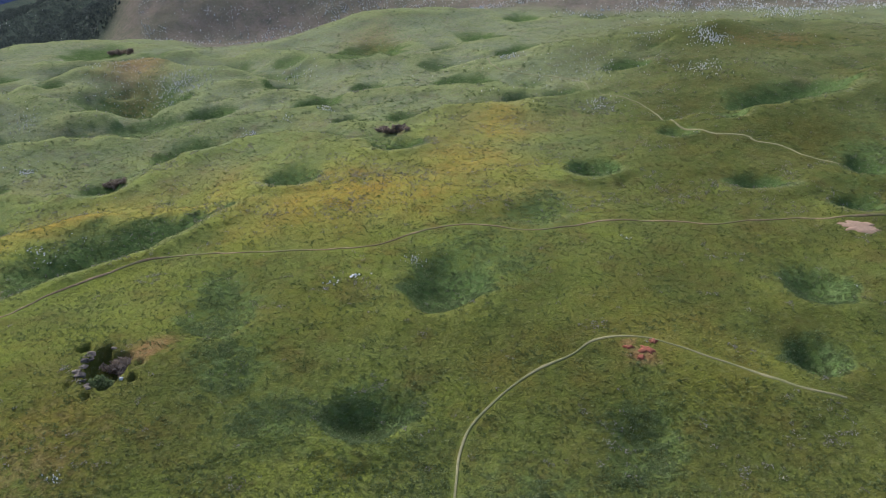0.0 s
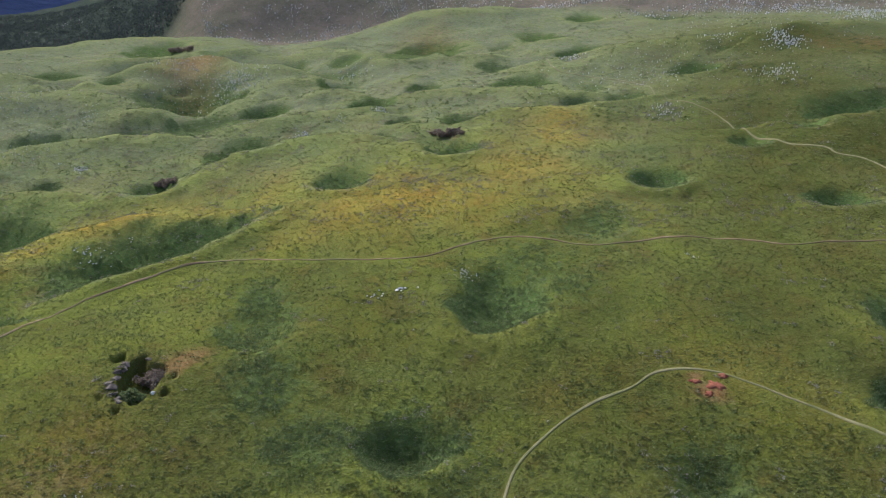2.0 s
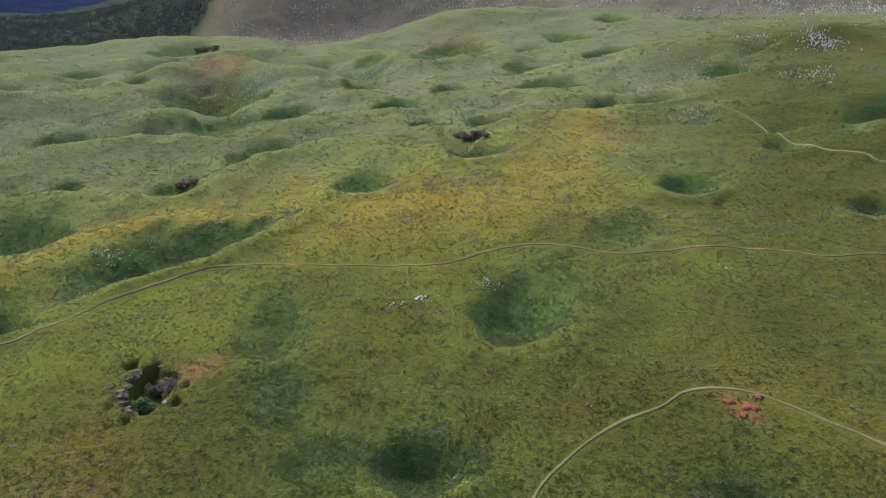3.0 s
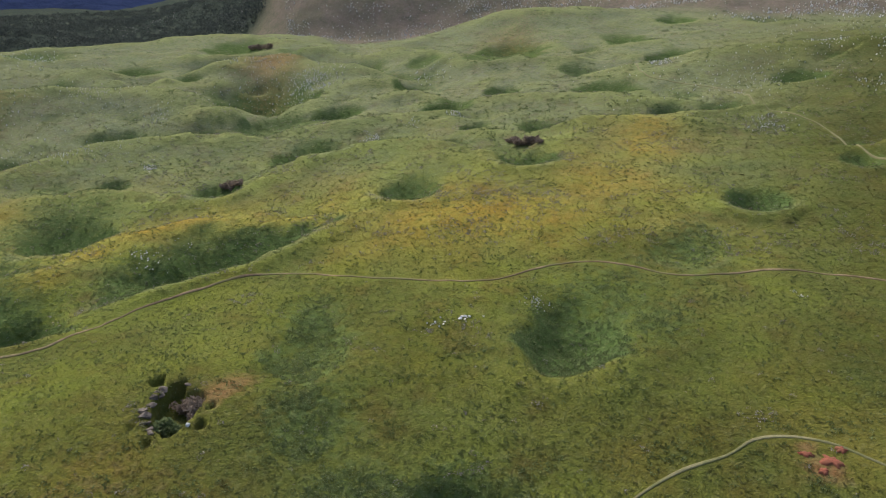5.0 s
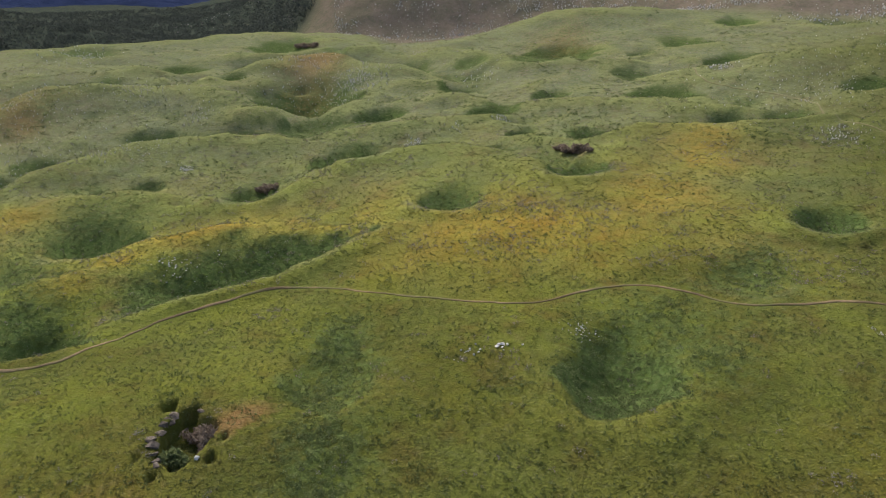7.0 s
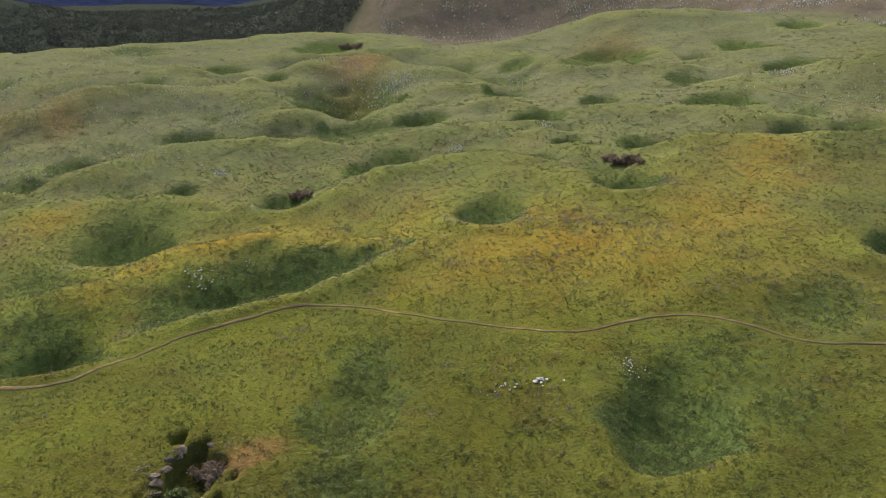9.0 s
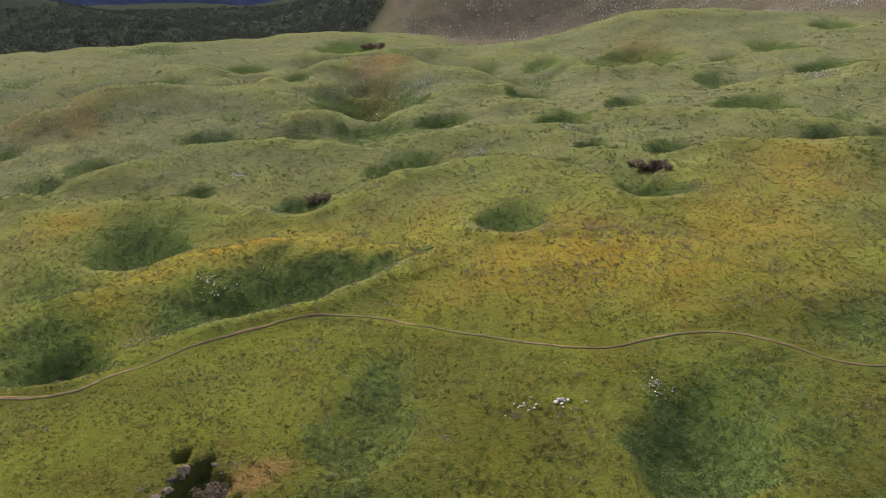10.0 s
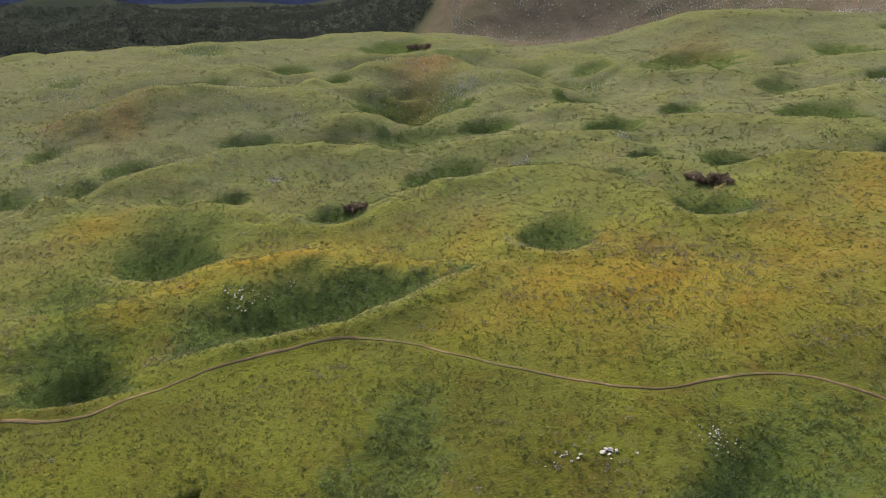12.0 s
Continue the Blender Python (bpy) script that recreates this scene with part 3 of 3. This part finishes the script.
def mesh_of(name, v, f, material, smooth=False, grown=None):
    me = bpy.data.meshes.new(name)
    v, f = np.asarray(v, np.float32), np.asarray(f, np.int32)
    k = f.shape[1]
    me.vertices.add(len(v))
    me.vertices.foreach_set("co", v.ravel())
    me.loops.add(f.size)
    me.loops.foreach_set("vertex_index", f.ravel())
    me.polygons.add(len(f))
    me.polygons.foreach_set("loop_start", np.arange(len(f), dtype=np.int32) * k)
    me.polygons.foreach_set("use_smooth", np.full(len(f), smooth))
    me.update(calc_edges=True)
    for key, values in (grown or {}).items():
        me.attributes.new(key, "FLOAT", "POINT").data.foreach_set("value", np.asarray(values, np.float32).ravel())
    me.materials.append(material)
    return me


def sheet():
    """The ground: rings round the start of the flight, close ahead and wide behind."""
    ang = np.radians(np.concatenate([np.arange(-46, 68, 0.2), np.arange(68, 314, 4.0)]))
    rad = np.concatenate([[5, 20, 40, 60], np.geomspace(70, 900, 440), np.geomspace(912, 4900, 90)])
    A, R = np.meshgrid(ang, rad)
    x, y = -np.sin(A) * R, np.cos(A) * R
    v = np.stack([x, y, land(x, y)], -1).reshape(-1, 3)
    n, m = len(ang), len(rad)
    i = np.arange(m - 1)[:, None] * n + np.arange(n)[None]
    j = np.arange(m - 1)[:, None] * n + (np.arange(n)[None] + 1) % n
    f = np.stack([i, j, j + n, i + n], -1).reshape(-1, 4)
    f = f[:, ::-1]
    return mesh_of("ground", v, f, TURF, True, growth_and_shade(x.ravel(), y.ravel()))


ground = tagged(new("ground", sheet()), "green and straw-coloured grassland full of round hollows", "ground", kind="structure")


# ---- trails: trodden earth with a worn bank ----
def trail(name, line, width, material, label):
    p = curve_through(line, 1.2)
    p = p + 0.12 * np.stack([rough(p[:, 0], p[:, 1], 5), rough(p[:, 1], p[:, 0], 5)], -1)
    d = np.gradient(p, axis=0)
    d /= np.linalg.norm(d, axis=1, keepdims=True)
    side = np.stack([d[:, 1], -d[:, 0]], -1)
    w = width * (1 + 0.3 * rough(p[:, 0] + 9, p[:, 1], 7))
    rows = []
    for k, lift in ((-1.0, -0.25), (-0.7, 0.12), (-0.25, 0.1), (0.25, 0.1), (0.7, 0.12), (1.0, -0.25)):
        q = p + side * (w * k)[:, None]
        rows.append(np.c_[q, land(q[:, 0], q[:, 1]) + lift])
    v = np.stack(rows, 1)
    n, k = v.shape[:2]
    i = np.arange(n - 1)[:, None] * k + np.arange(k - 1)[None]
    f = np.stack([i, i + 1, i + k + 1, i + k], -1).reshape(-1, 4)
    return tagged(new(name, mesh_of(name, v.reshape(-1, 3), f, material, True)), label, "trail", kind="structure")


trail("trail_main", MAIN_TRAIL, 0.40, EARTH, "narrow trodden footpath of pale brown earth")
trail("trail_loop", LOOP_TRAIL, 0.32, PATH_GRASS, "narrow trodden footpath of pale earth and short grass")
trail("trail_upper", UPPER_TRAIL, 0.45, PATH_GRASS, "narrow footpath winding up the grassy slope")


# ---- stones ----
def stone_shape(seed, flat=0.7):
    """A cracked boulder about 1 m wide, with its foot below the ground."""
    r = random.Random(seed)
    bm = bmesh.new()
    for _ in range(15):
        d = Vector((r.gauss(0, 1), r.gauss(0, 1), r.gauss(0, 1))).normalized() * r.uniform(0.42, 0.6)
        bm.verts.new((d.x * r.uniform(0.9, 1.25), d.y * 0.9, d.z * flat + 0.1))
    hull = bmesh.ops.convex_hull(bm, input=bm.verts)
    bmesh.ops.delete(bm, geom=[g for g in hull["geom_interior"] if isinstance(g, bmesh.types.BMVert)], context="VERTS")
    me = bpy.data.meshes.new("stone")
    bm.to_mesh(me)
    bm.free()
    me.materials.append(LIMESTONE)
    return me


STONES = [stone_shape(s, 0.55 + 0.12 * (s % 4)) for s in range(8)]


def scatter(rows, seed):
    """Places (x, y, size) of stones in oval clusters."""
    r = np.random.default_rng(seed)
    out = []
    for cx, cy, a, b, turn, count, size in rows:
        n = int(count)
        q = np.clip(r.normal(0, 0.6, (n, 2)), -1.6, 1.6)
        c, s = math.cos(radians(turn)), math.sin(radians(turn))
        u, v = q[:, 0] * a, q[:, 1] * b
        out += zip(cx + c * u - s * v, cy + s * u + c * v, size * r.uniform(0.45, 1.4, n))
    return out


for x, y, size in scatter([(*row[:6], 0.66 * row[6]) for row in ROCKS_NEAR[:8]], 1):
    ob = new("rock", STONES[rng.integers(8)])
    ob.matrix_world = pose(x, y, float(land(x, y)) + 0.25 * size, rng.uniform(-12, 12), rng.uniform(-12, 12), rng.uniform(0, 360)) @ Matrix.Diagonal((size, size * rng.uniform(0.7, 1.2), size * rng.uniform(0.7, 1.1), 1))
    tagged(ob, "pale grey limestone rock lying in the grass", "rock", "pale rocks in the grass")


def stone_field(name, places, label):
    """Many small stones far off, joined."""
    places = np.array(places)
    base = [np.array([v.co[:] for v in m.vertices]) for m in STONES]
    tri = [np.array([p.vertices[:] for p in m.polygons]) for m in STONES]
    V, Fc, k = [], [], 0
    z = land(places[:, 0], places[:, 1])
    for (x, y, s), h in zip(places, z):
        i = rng.integers(8)
        t = rng.uniform(0, 6.28)
        b = base[i] * s * (0.7, 0.7, rng.uniform(1.0, 2.0))
        V.append(np.c_[b[:, 0] * math.cos(t) - b[:, 1] * math.sin(t) + x, b[:, 0] * math.sin(t) + b[:, 1] * math.cos(t) + y, b[:, 2] + h + 0.2 * s])
        Fc.append(tri[i] + k)
        k += len(b)
    ob = new(name, mesh_of(name, np.vstack(V), np.vstack(Fc), LIMESTONE))
    return tagged(ob, label, "stones", kind="stuff")


stone_field("stones", scatter([(*row[:5], row[5] * 3.6, 0.18 + 0.36 * row[6] * (0.6 + math.hypot(row[0], row[1]) / 500)) for row in ROCKS_NEAR[8:] + ROCKS_MIDDLE + ROCKS_WEST + ROCKS_SPARSE], 2), "pale limestone stones strewn over the grass")


def hill_stones(n):
    r = np.random.default_rng(9)
    m = n * 4
    x, y = r.uniform(-330, 420, m), r.uniform(450, 900, m)
    d = np.hypot(x, y)
    keep = (rough(x, y, 35) + 0.6 * rough(x, y, 11) + 0.35 * r.normal(size=m) > 0.3) & (x / d > -0.36) & (x / d < 0.62) & (y > np.interp(x, (0, 60, 130, 300), (620, 590, 530, 515)))
    return np.c_[x, y, 0.5 + 1.2 * r.random(m) ** 2][keep][:n]


stone_field("hill_stones", hill_stones(16000), "pale stones all over the brown hillside")


# ---- plants ----
BARE_SPOTS = ((106.2, 177.3, 4.2), (38.9, 125.4, 1.7), (35.6, 126.6, 1.2))


def places_ahead(n, near, far, seed):
    """Random places in the wedge of land that the flight looks over, thinner with distance."""
    r = np.random.default_rng(seed)
    d, a = near * (far / near) ** r.random(n), np.radians(r.uniform(-38, 60, n))
    x, y = -np.sin(a) * d, np.cos(a) * d
    trodden = np.zeros(n, bool)
    for line, reach in ((MAIN_TRAIL, 1.3), (LOOP_TRAIL, 0.95), (UPPER_TRAIL, 1.5)):
        trodden |= near_line(x, y, line, reach)
    for cx, cy, reach in BARE_SPOTS:
        trodden |= np.hypot(x - cx, y - cy) < reach
    return x[~trodden], y[~trodden], r


def tufts(name, x, y, r, blades, wide, tall, material, label, category="grass"):
    """Tufts of pointed blades, each a leaning triangle."""
    n = len(x)
    z = land(x, y)
    size = r.uniform(0.6, 1.4, n) * np.clip(np.hypot(x, y) / 200, 0.8, 1.15)
    rep = lambda v: np.repeat(v, blades)
    a = r.uniform(0, 2 * np.pi, n * blades)
    out = rep(size) * wide * r.uniform(0.0, 0.5, n * blades)
    bx, by = rep(x) + np.cos(a) * out, rep(y) + np.sin(a) * out
    lean = rep(size) * wide * r.uniform(0.4, 1.0, n * blades)
    w = rep(size) * wide * r.uniform(0.14, 0.3, n * blades)
    h = rep(size) * tall * r.uniform(0.5, 1.2, n * blades)
    bz = rep(z) - 0.05
    v = np.stack([
        np.stack([bx - np.sin(a) * w, by + np.cos(a) * w, bz], -1),
        np.stack([bx + np.sin(a) * w, by - np.cos(a) * w, bz], -1),
        np.stack([bx + np.cos(a) * lean, by + np.sin(a) * lean, bz + h], -1)], 1).reshape(-1, 3)
    grown = {k: np.repeat(g, blades * 3) for k, g in growth_and_shade(x, y).items()}
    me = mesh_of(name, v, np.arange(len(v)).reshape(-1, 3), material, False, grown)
    return tagged(new(name, me), label, category, kind="stuff")


def clumps(name, x, y, r, leaves, wide, tall, material, label, category="scrub", grown=None, leaf=0.55):
    """Low rounded clumps of many small leaves round an uneven dome."""
    n = len(x)
    z = land(x, y)
    size = r.uniform(0.5, 1.35, n)
    rep = lambda v: np.repeat(v, leaves)
    m = n * leaves
    a, e = r.uniform(0, 2 * np.pi, m), np.arcsin(r.uniform(0.02, 1.0, m))
    k = r.uniform(0.7, 1.1, m) * rep(size)
    c = np.stack([rep(x) + np.cos(a) * np.cos(e) * k * wide, rep(y) + np.sin(a) * np.cos(e) * k * wide, rep(z) + np.sin(e) * k * tall], -1)
    s = rep(size)[:, None] * wide * leaf
    t1, t2 = r.normal(size=(m, 3)), r.normal(size=(m, 3))
    t1 /= np.linalg.norm(t1, axis=1, keepdims=True)
    t2 /= np.linalg.norm(t2, axis=1, keepdims=True)
    v = np.stack([c - t1 * s * 0.6, c + t1 * s * 0.6, c + t2 * s], 1).reshape(-1, 3)
    if grown:
        grown = {q: np.repeat(g, leaves * 3) for q, g in growth_and_shade(x, y).items()}
    me = mesh_of(name, v, np.arange(len(v)).reshape(-1, 3), material, False, grown)
    return tagged(new(name, me), label, category, kind="stuff")


x, y, r = places_ahead(150000, 82, 520, 21)
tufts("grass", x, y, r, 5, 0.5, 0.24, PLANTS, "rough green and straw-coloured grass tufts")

x, y, r = places_ahead(125000, 82, 560, 22)
keep = (rough(x, y, 7) + 0.7 * rough(x, y, 2.5) + r.normal(0, 0.6, len(x)) > 0.3) & (r.random(len(x)) > 0.5 * growth_and_shade(x, y)["olive"])
clumps("herbs", x[keep], y[keep], r, 9, 0.36, 0.30, HERB_LEAF, "low grey-green herbs among the grass", "herbs", leaf=0.6)

x, y, r = places_ahead(90000, 100, 520, 24)
keep = patches(x, y, GREY_PATCHES) + 0.3 * rough(x, y, 4) + r.normal(0, 0.1, len(x)) > 0.34
clumps("heather", x[keep], y[keep], r, 14, 0.55, 0.45, GREY_LEAF, "low silvery grey heath plants on the hollow rims", "heath", leaf=0.4)

x, y, r = places_ahead(185000, 82, 560, 23)
g = growth_and_shade(x, y)["lush_and_shade"]
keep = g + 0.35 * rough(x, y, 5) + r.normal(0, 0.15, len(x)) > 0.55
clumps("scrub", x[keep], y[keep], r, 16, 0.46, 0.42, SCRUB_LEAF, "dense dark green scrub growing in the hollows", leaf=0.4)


x, y, r = places_ahead(22000, 290, 600, 25)
keep = rough(x, y, 16) + 0.8 * rough(x, y, 6) + r.normal(0, 0.5, len(x)) > 0.5
clumps("shrubs", x[keep], y[keep], r, 10, 0.9, 0.6, SHRUB_LEAF, "low dark green shrubs dotted over the grassy slopes", "shrubs", leaf=0.45)

x, y, r = places_ahead(60000, 200, 600, 26)
keep = rough(x, y, 13) + 0.8 * rough(x, y, 5) + r.normal(0, 0.5, len(x)) > 0.75
clumps("pale_herbs", x[keep], y[keep], r, 8, 0.6, 0.5, GREY_LEAF, "pale dry herbs dotted over the grassy slopes", "herbs", leaf=0.45)


# ---- single bushes ----
def part(name, me, parent, label=""):
    ob = new(name, me)
    ob.parent = parent
    return tagged(ob, label) if label else ob


def bush(x, y, wide, tall, leaf, count, label, seed):
    """A bush: a few bent stems and a ragged crown of small leaves or twigs."""
    r = np.random.default_rng(seed)
    root = new("bush")
    root.location = (x, y, float(land(x, y)) - 0.05)
    bm = bmesh.new()
    for k in range(6):
        a, lean = k * 1.05 + r.uniform(-0.3, 0.3), r.uniform(0.3, 0.75)
        tip = Vector((math.cos(a) * wide * 0.4 * lean, math.sin(a) * wide * 0.4 * lean, tall * r.uniform(0.55, 0.85)))
        m = Matrix.Translation(tip / 2) @ tip.to_track_quat("Z", "Y").to_matrix().to_4x4()
        bmesh.ops.create_cone(bm, cap_ends=True, segments=5, radius1=0.07, radius2=0.025, depth=tip.length, matrix=m)
    me = bpy.data.meshes.new("stems")
    bm.to_mesh(me)
    bm.free()
    me.materials.append(BARK)
    part("stems", me, root)
    lobes = np.c_[r.uniform(-0.3, 0.3, 7) * wide, r.uniform(-0.3, 0.3, 7) * wide, r.uniform(0.3, 0.7, 7) * tall]
    i = r.integers(0, 7, count)
    d = r.normal(size=(count, 3))
    d /= np.linalg.norm(d, axis=1, keepdims=True)
    c = lobes[i] + d * r.uniform(0.5, 1.0, (count, 1)) * np.array([wide * 0.24, wide * 0.24, tall * 0.3])
    c[:, 2] = np.maximum(c[:, 2], 0.05)
    t1, t2 = r.normal(size=(count, 3)), r.normal(size=(count, 3))
    s = 0.06 * wide
    v = np.stack([c - t1 * s * 0.5, c + t1 * s * 0.5, c + t2 * s], 1).reshape(-1, 3)
    part("crown", mesh_of("crown", v, np.arange(len(v)).reshape(-1, 3), leaf), root)
    return tagged(root, label, "bush", "bushes in the hollows")


BROWN = "brown leafless bush standing in a grassy hollow"
bush(-24.6, 287.7, 3.4, 1.6, TWIGS, 900, BROWN, 1)
bush(-21.5, 283.9, 6.2, 3.0, TWIGS, 900, BROWN, 2)
bush(-18.6, 281.3, 4.6, 2.1, TWIGS, 900, BROWN, 3)
bush(-15.8, 280.0, 6.6, 3.4, TWIGS, 900, BROWN, 4)
bush(-13.0, 275.7, 3.0, 1.5, TWIGS, 900, BROWN, 5)
bush(-123.0, 261.9, 3.6, 1.8, TWIGS, 800, BROWN, 11)
bush(-119.7, 260.3, 6.0, 3.6, TWIGS, 800, BROWN, 12)
bush(-115.8, 258.9, 4.2, 2.4, TWIGS, 800, BROWN, 13)
bush(-218.9, 510.6, 8.0, 4.0, TWIGS, 600, BROWN, 21)
bush(-211.2, 504.2, 8.0, 4.0, TWIGS, 600, BROWN, 22)
bush(-204.0, 498.7, 8.0, 4.0, TWIGS, 600, BROWN, 23)
bush(CAVE[0] + 0.6, CAVE[1] - 2.6, 5.6, 3.4, SCRUB_LEAF, 1400, "green bush growing inside the rocky sinkhole", 8)
bush(CAVE[0] + 1.4, CAVE[1] + 2.8, 6.2, 3.6, TWIGS, 1500, "brown twiggy bush growing inside the rocky sinkhole", 9)
bush(CAVE[0] - 1.0, CAVE[1] + 3.2, 3.2, 2.6, TWIGS, 420, "brown twiggy bush growing inside the rocky sinkhole", 10)

WALL_STONES = [m.copy() for m in STONES[:5]]
CAVE_ROCK = plain("cave_rock", (0.088, 0.070, 0.054), (0.165, 0.138, 0.114), 0.5, 0.12)
for m in WALL_STONES:
    m.materials[0] = CAVE_ROCK

# ---- the rocky edge of the sinkhole ----
RIM = ((108, 1.0, 1.5), (122, 1.0, 1.9), (136, 0.98, 2.2), (150, 1.02, 2.0), (164, 0.98, 2.4), (178, 1.02, 2.2), (192, 0.98, 2.4), (206, 1.0, 2.0), (220, 1.02, 2.2), (236, 1.0, 1.6), (70, 1.05, 1.3), (318, 0.98, 1.0))
for k, (turn, far, size) in enumerate(RIM):
    a = radians(turn)
    u, v = 4.2 * (far + 0.06 * (k * 3 % 4 - 1)) * math.cos(a), 7.0 * far * math.sin(a)
    c, s = math.cos(radians(20)), math.sin(radians(20))
    x, y = CAVE[0] + c * u - s * v, CAVE[1] + s * u + c * v
    pale = k == 11
    ob = new("boulder", STONES[3] if pale else WALL_STONES[k % 5])
    ob.matrix_world = pose(x, y, float(land(x, y)) + (0.1 if pale else -0.1 * size), 8 * (k % 3), -6 * (k % 4), 47 * k) @ Matrix.Diagonal((size * (0.65 + 0.1 * (k % 3)), size * (0.8 + 0.2 * (k * 7 % 4)), size * (0.6 + 0.15 * (k * 5 % 4)), 1))
    tagged(ob, "pale limestone block on the edge of a sinkhole" if pale else "weathered grey-brown boulder on the edge of a sinkhole", "boulder", "boulders round the sinkhole")

# ---- bare earth beside the main trail ----
def bare_patch(cx, cy, a, b, turn, material, label):
    n = 40
    t = np.linspace(0, 2 * np.pi, n, endpoint=False)
    rows = []
    for k, lift in ((0.0, 0.3), (0.5, 0.28), (0.85, 0.22), (1.0, -0.2)):
        w = k * (1 + 0.5 * rough(np.cos(t) * 2 + 7 + cx, np.sin(t) * 2 + 3, 0.5))
        c, s = math.cos(radians(turn)), math.sin(radians(turn))
        x, y = cx + c * a * w * np.cos(t) - s * b * w * np.sin(t), cy + s * a * w * np.cos(t) + c * b * w * np.sin(t)
        rows.append(np.c_[x, y, land(x, y) + lift])
    i = np.arange(3)[:, None] * n + np.arange(n)[None]
    j = np.arange(3)[:, None] * n + (np.arange(n)[None] + 1) % n
    f = np.stack([i, i + n, j + n, j], -1).reshape(-1, 4)
    return tagged(new("bare_earth", mesh_of("bare_earth", np.vstack(rows), f, material, True)), label, "bare earth", kind="structure")


bare_patch(106.2, 177.3, 4.6, 2.6, -20, BARE_EARTH, "patch of bare pinkish earth beside the footpath")

RED_EARTH = plain("red_earth", (0.27, 0.085, 0.050), (0.17, 0.080, 0.040), 0.9, 0.08)
bare_patch(38.9, 125.4, 1.5, 1.0, -15, RED_EARTH, "patch of bare brick-red earth in the grass")
bare_patch(35.6, 126.6, 1.1, 0.4, -15, RED_EARTH, "patch of bare brick-red earth in the grass")
bare_patch(40.6, 127.6, 0.8, 0.6, -15, RED_EARTH, "patch of bare brick-red earth in the grass")
bare_patch(37.4, 123.6, 0.7, 0.5, 20, RED_EARTH, "patch of bare brick-red earth in the grass")

# ---- far country: woods, a pale town and mountains blue with painted haze ----
r = np.random.default_rng(31)
n = 22000
d, a = r.uniform(700, 3000, n), np.radians(r.uniform(17, 66, n))
x, y = -np.sin(a) * d, np.cos(a) * d
spur = np.exp(-oval(x, y, -430, 1290, 260, 200, 0) ** 2)
keep = (x / d < -0.38) & (d > 860) & (np.hypot(x + 1973, y - 1774) > 150) | (spur > 0.35) & (x / d < -0.30) & (d > 1080)
clumps("woodland", x[keep], y[keep], r, 20, 7.0, 7.0, WOOD_LEAF, "dark evergreen woodland covering far ridges", "woodland", None, 0.36)

def far_mountains():
    ang = np.radians(np.arange(-50, 100, 0.5))
    rows = []
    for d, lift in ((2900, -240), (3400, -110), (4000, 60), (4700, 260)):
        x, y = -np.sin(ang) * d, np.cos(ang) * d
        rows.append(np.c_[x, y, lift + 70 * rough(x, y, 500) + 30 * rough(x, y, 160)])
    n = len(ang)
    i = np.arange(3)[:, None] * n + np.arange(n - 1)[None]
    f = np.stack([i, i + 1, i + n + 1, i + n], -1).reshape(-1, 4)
    # the blue is air haze, put into the base colour
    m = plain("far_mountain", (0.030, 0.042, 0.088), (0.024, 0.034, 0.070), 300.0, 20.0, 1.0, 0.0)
    return tagged(new("backdrop", mesh_of("backdrop", np.vstack(rows), f, m, True)), "far mountains painted dark blue with distance haze", "mountains", kind="structure")


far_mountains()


# ---- the pale town in the far valley ----
TOWN = (-1973.0, 1774.0)
PALE = plain("pale_ground", (0.30, 0.29, 0.28), (0.24, 0.235, 0.23), 40.0, 0.5)
WHITE_WALL = plain("white_wall", (0.46, 0.45, 0.43), (0.38, 0.37, 0.36), 6.0, 0.02)
TILES = plain("roof_tiles", (0.30, 0.20, 0.16), (0.24, 0.18, 0.15), 3.0, 0.05)
bare_patch(TOWN[0], TOWN[1], 60.0, 70.0, 51, PALE, "pale open ground in the far valley")


def house(x, y, turn, w, d, h):
    root = new("house")
    root.matrix_world = pose(x, y, float(land(x, y)), 0, 0, turn)
    bm = bmesh.new()
    bmesh.ops.create_cube(bm, size=1.0, matrix=Matrix.Translation((0, 0, h / 2 - 0.5)) @ Matrix.Diagonal((w, d, h + 1, 1)))
    me = bpy.data.meshes.new("wall")
    bm.to_mesh(me)
    bm.free()
    me.materials.append(WHITE_WALL)
    part("wall", me, root)
    bm = bmesh.new()
    a, b, e = w / 2 + 0.6, d / 2 + 0.6, h * 0.45
    p = [bm.verts.new(v) for v in ((-a, -b, h), (a, -b, h), (a, b, h), (-a, b, h), (-a, 0, h + e), (a, 0, h + e))]
    for f in ((0, 1, 5, 4), (2, 3, 4, 5), (0, 4, 3), (1, 2, 5), (3, 2, 1, 0)):
        bm.faces.new([p[i] for i in f])
    me = bpy.data.meshes.new("roof")
    bm.to_mesh(me)
    bm.free()
    me.materials.append(TILES)
    part("roof", me, root)
    return tagged(root, "small white house with a tiled gable roof in the valley", "house", "houses of the far town")


for k in range(12):
    house(TOWN[0] + rng.uniform(-80, 80), TOWN[1] + rng.uniform(-80, 80), rng.uniform(0, 180), rng.uniform(9, 16), rng.uniform(8, 11), rng.uniform(4, 8))
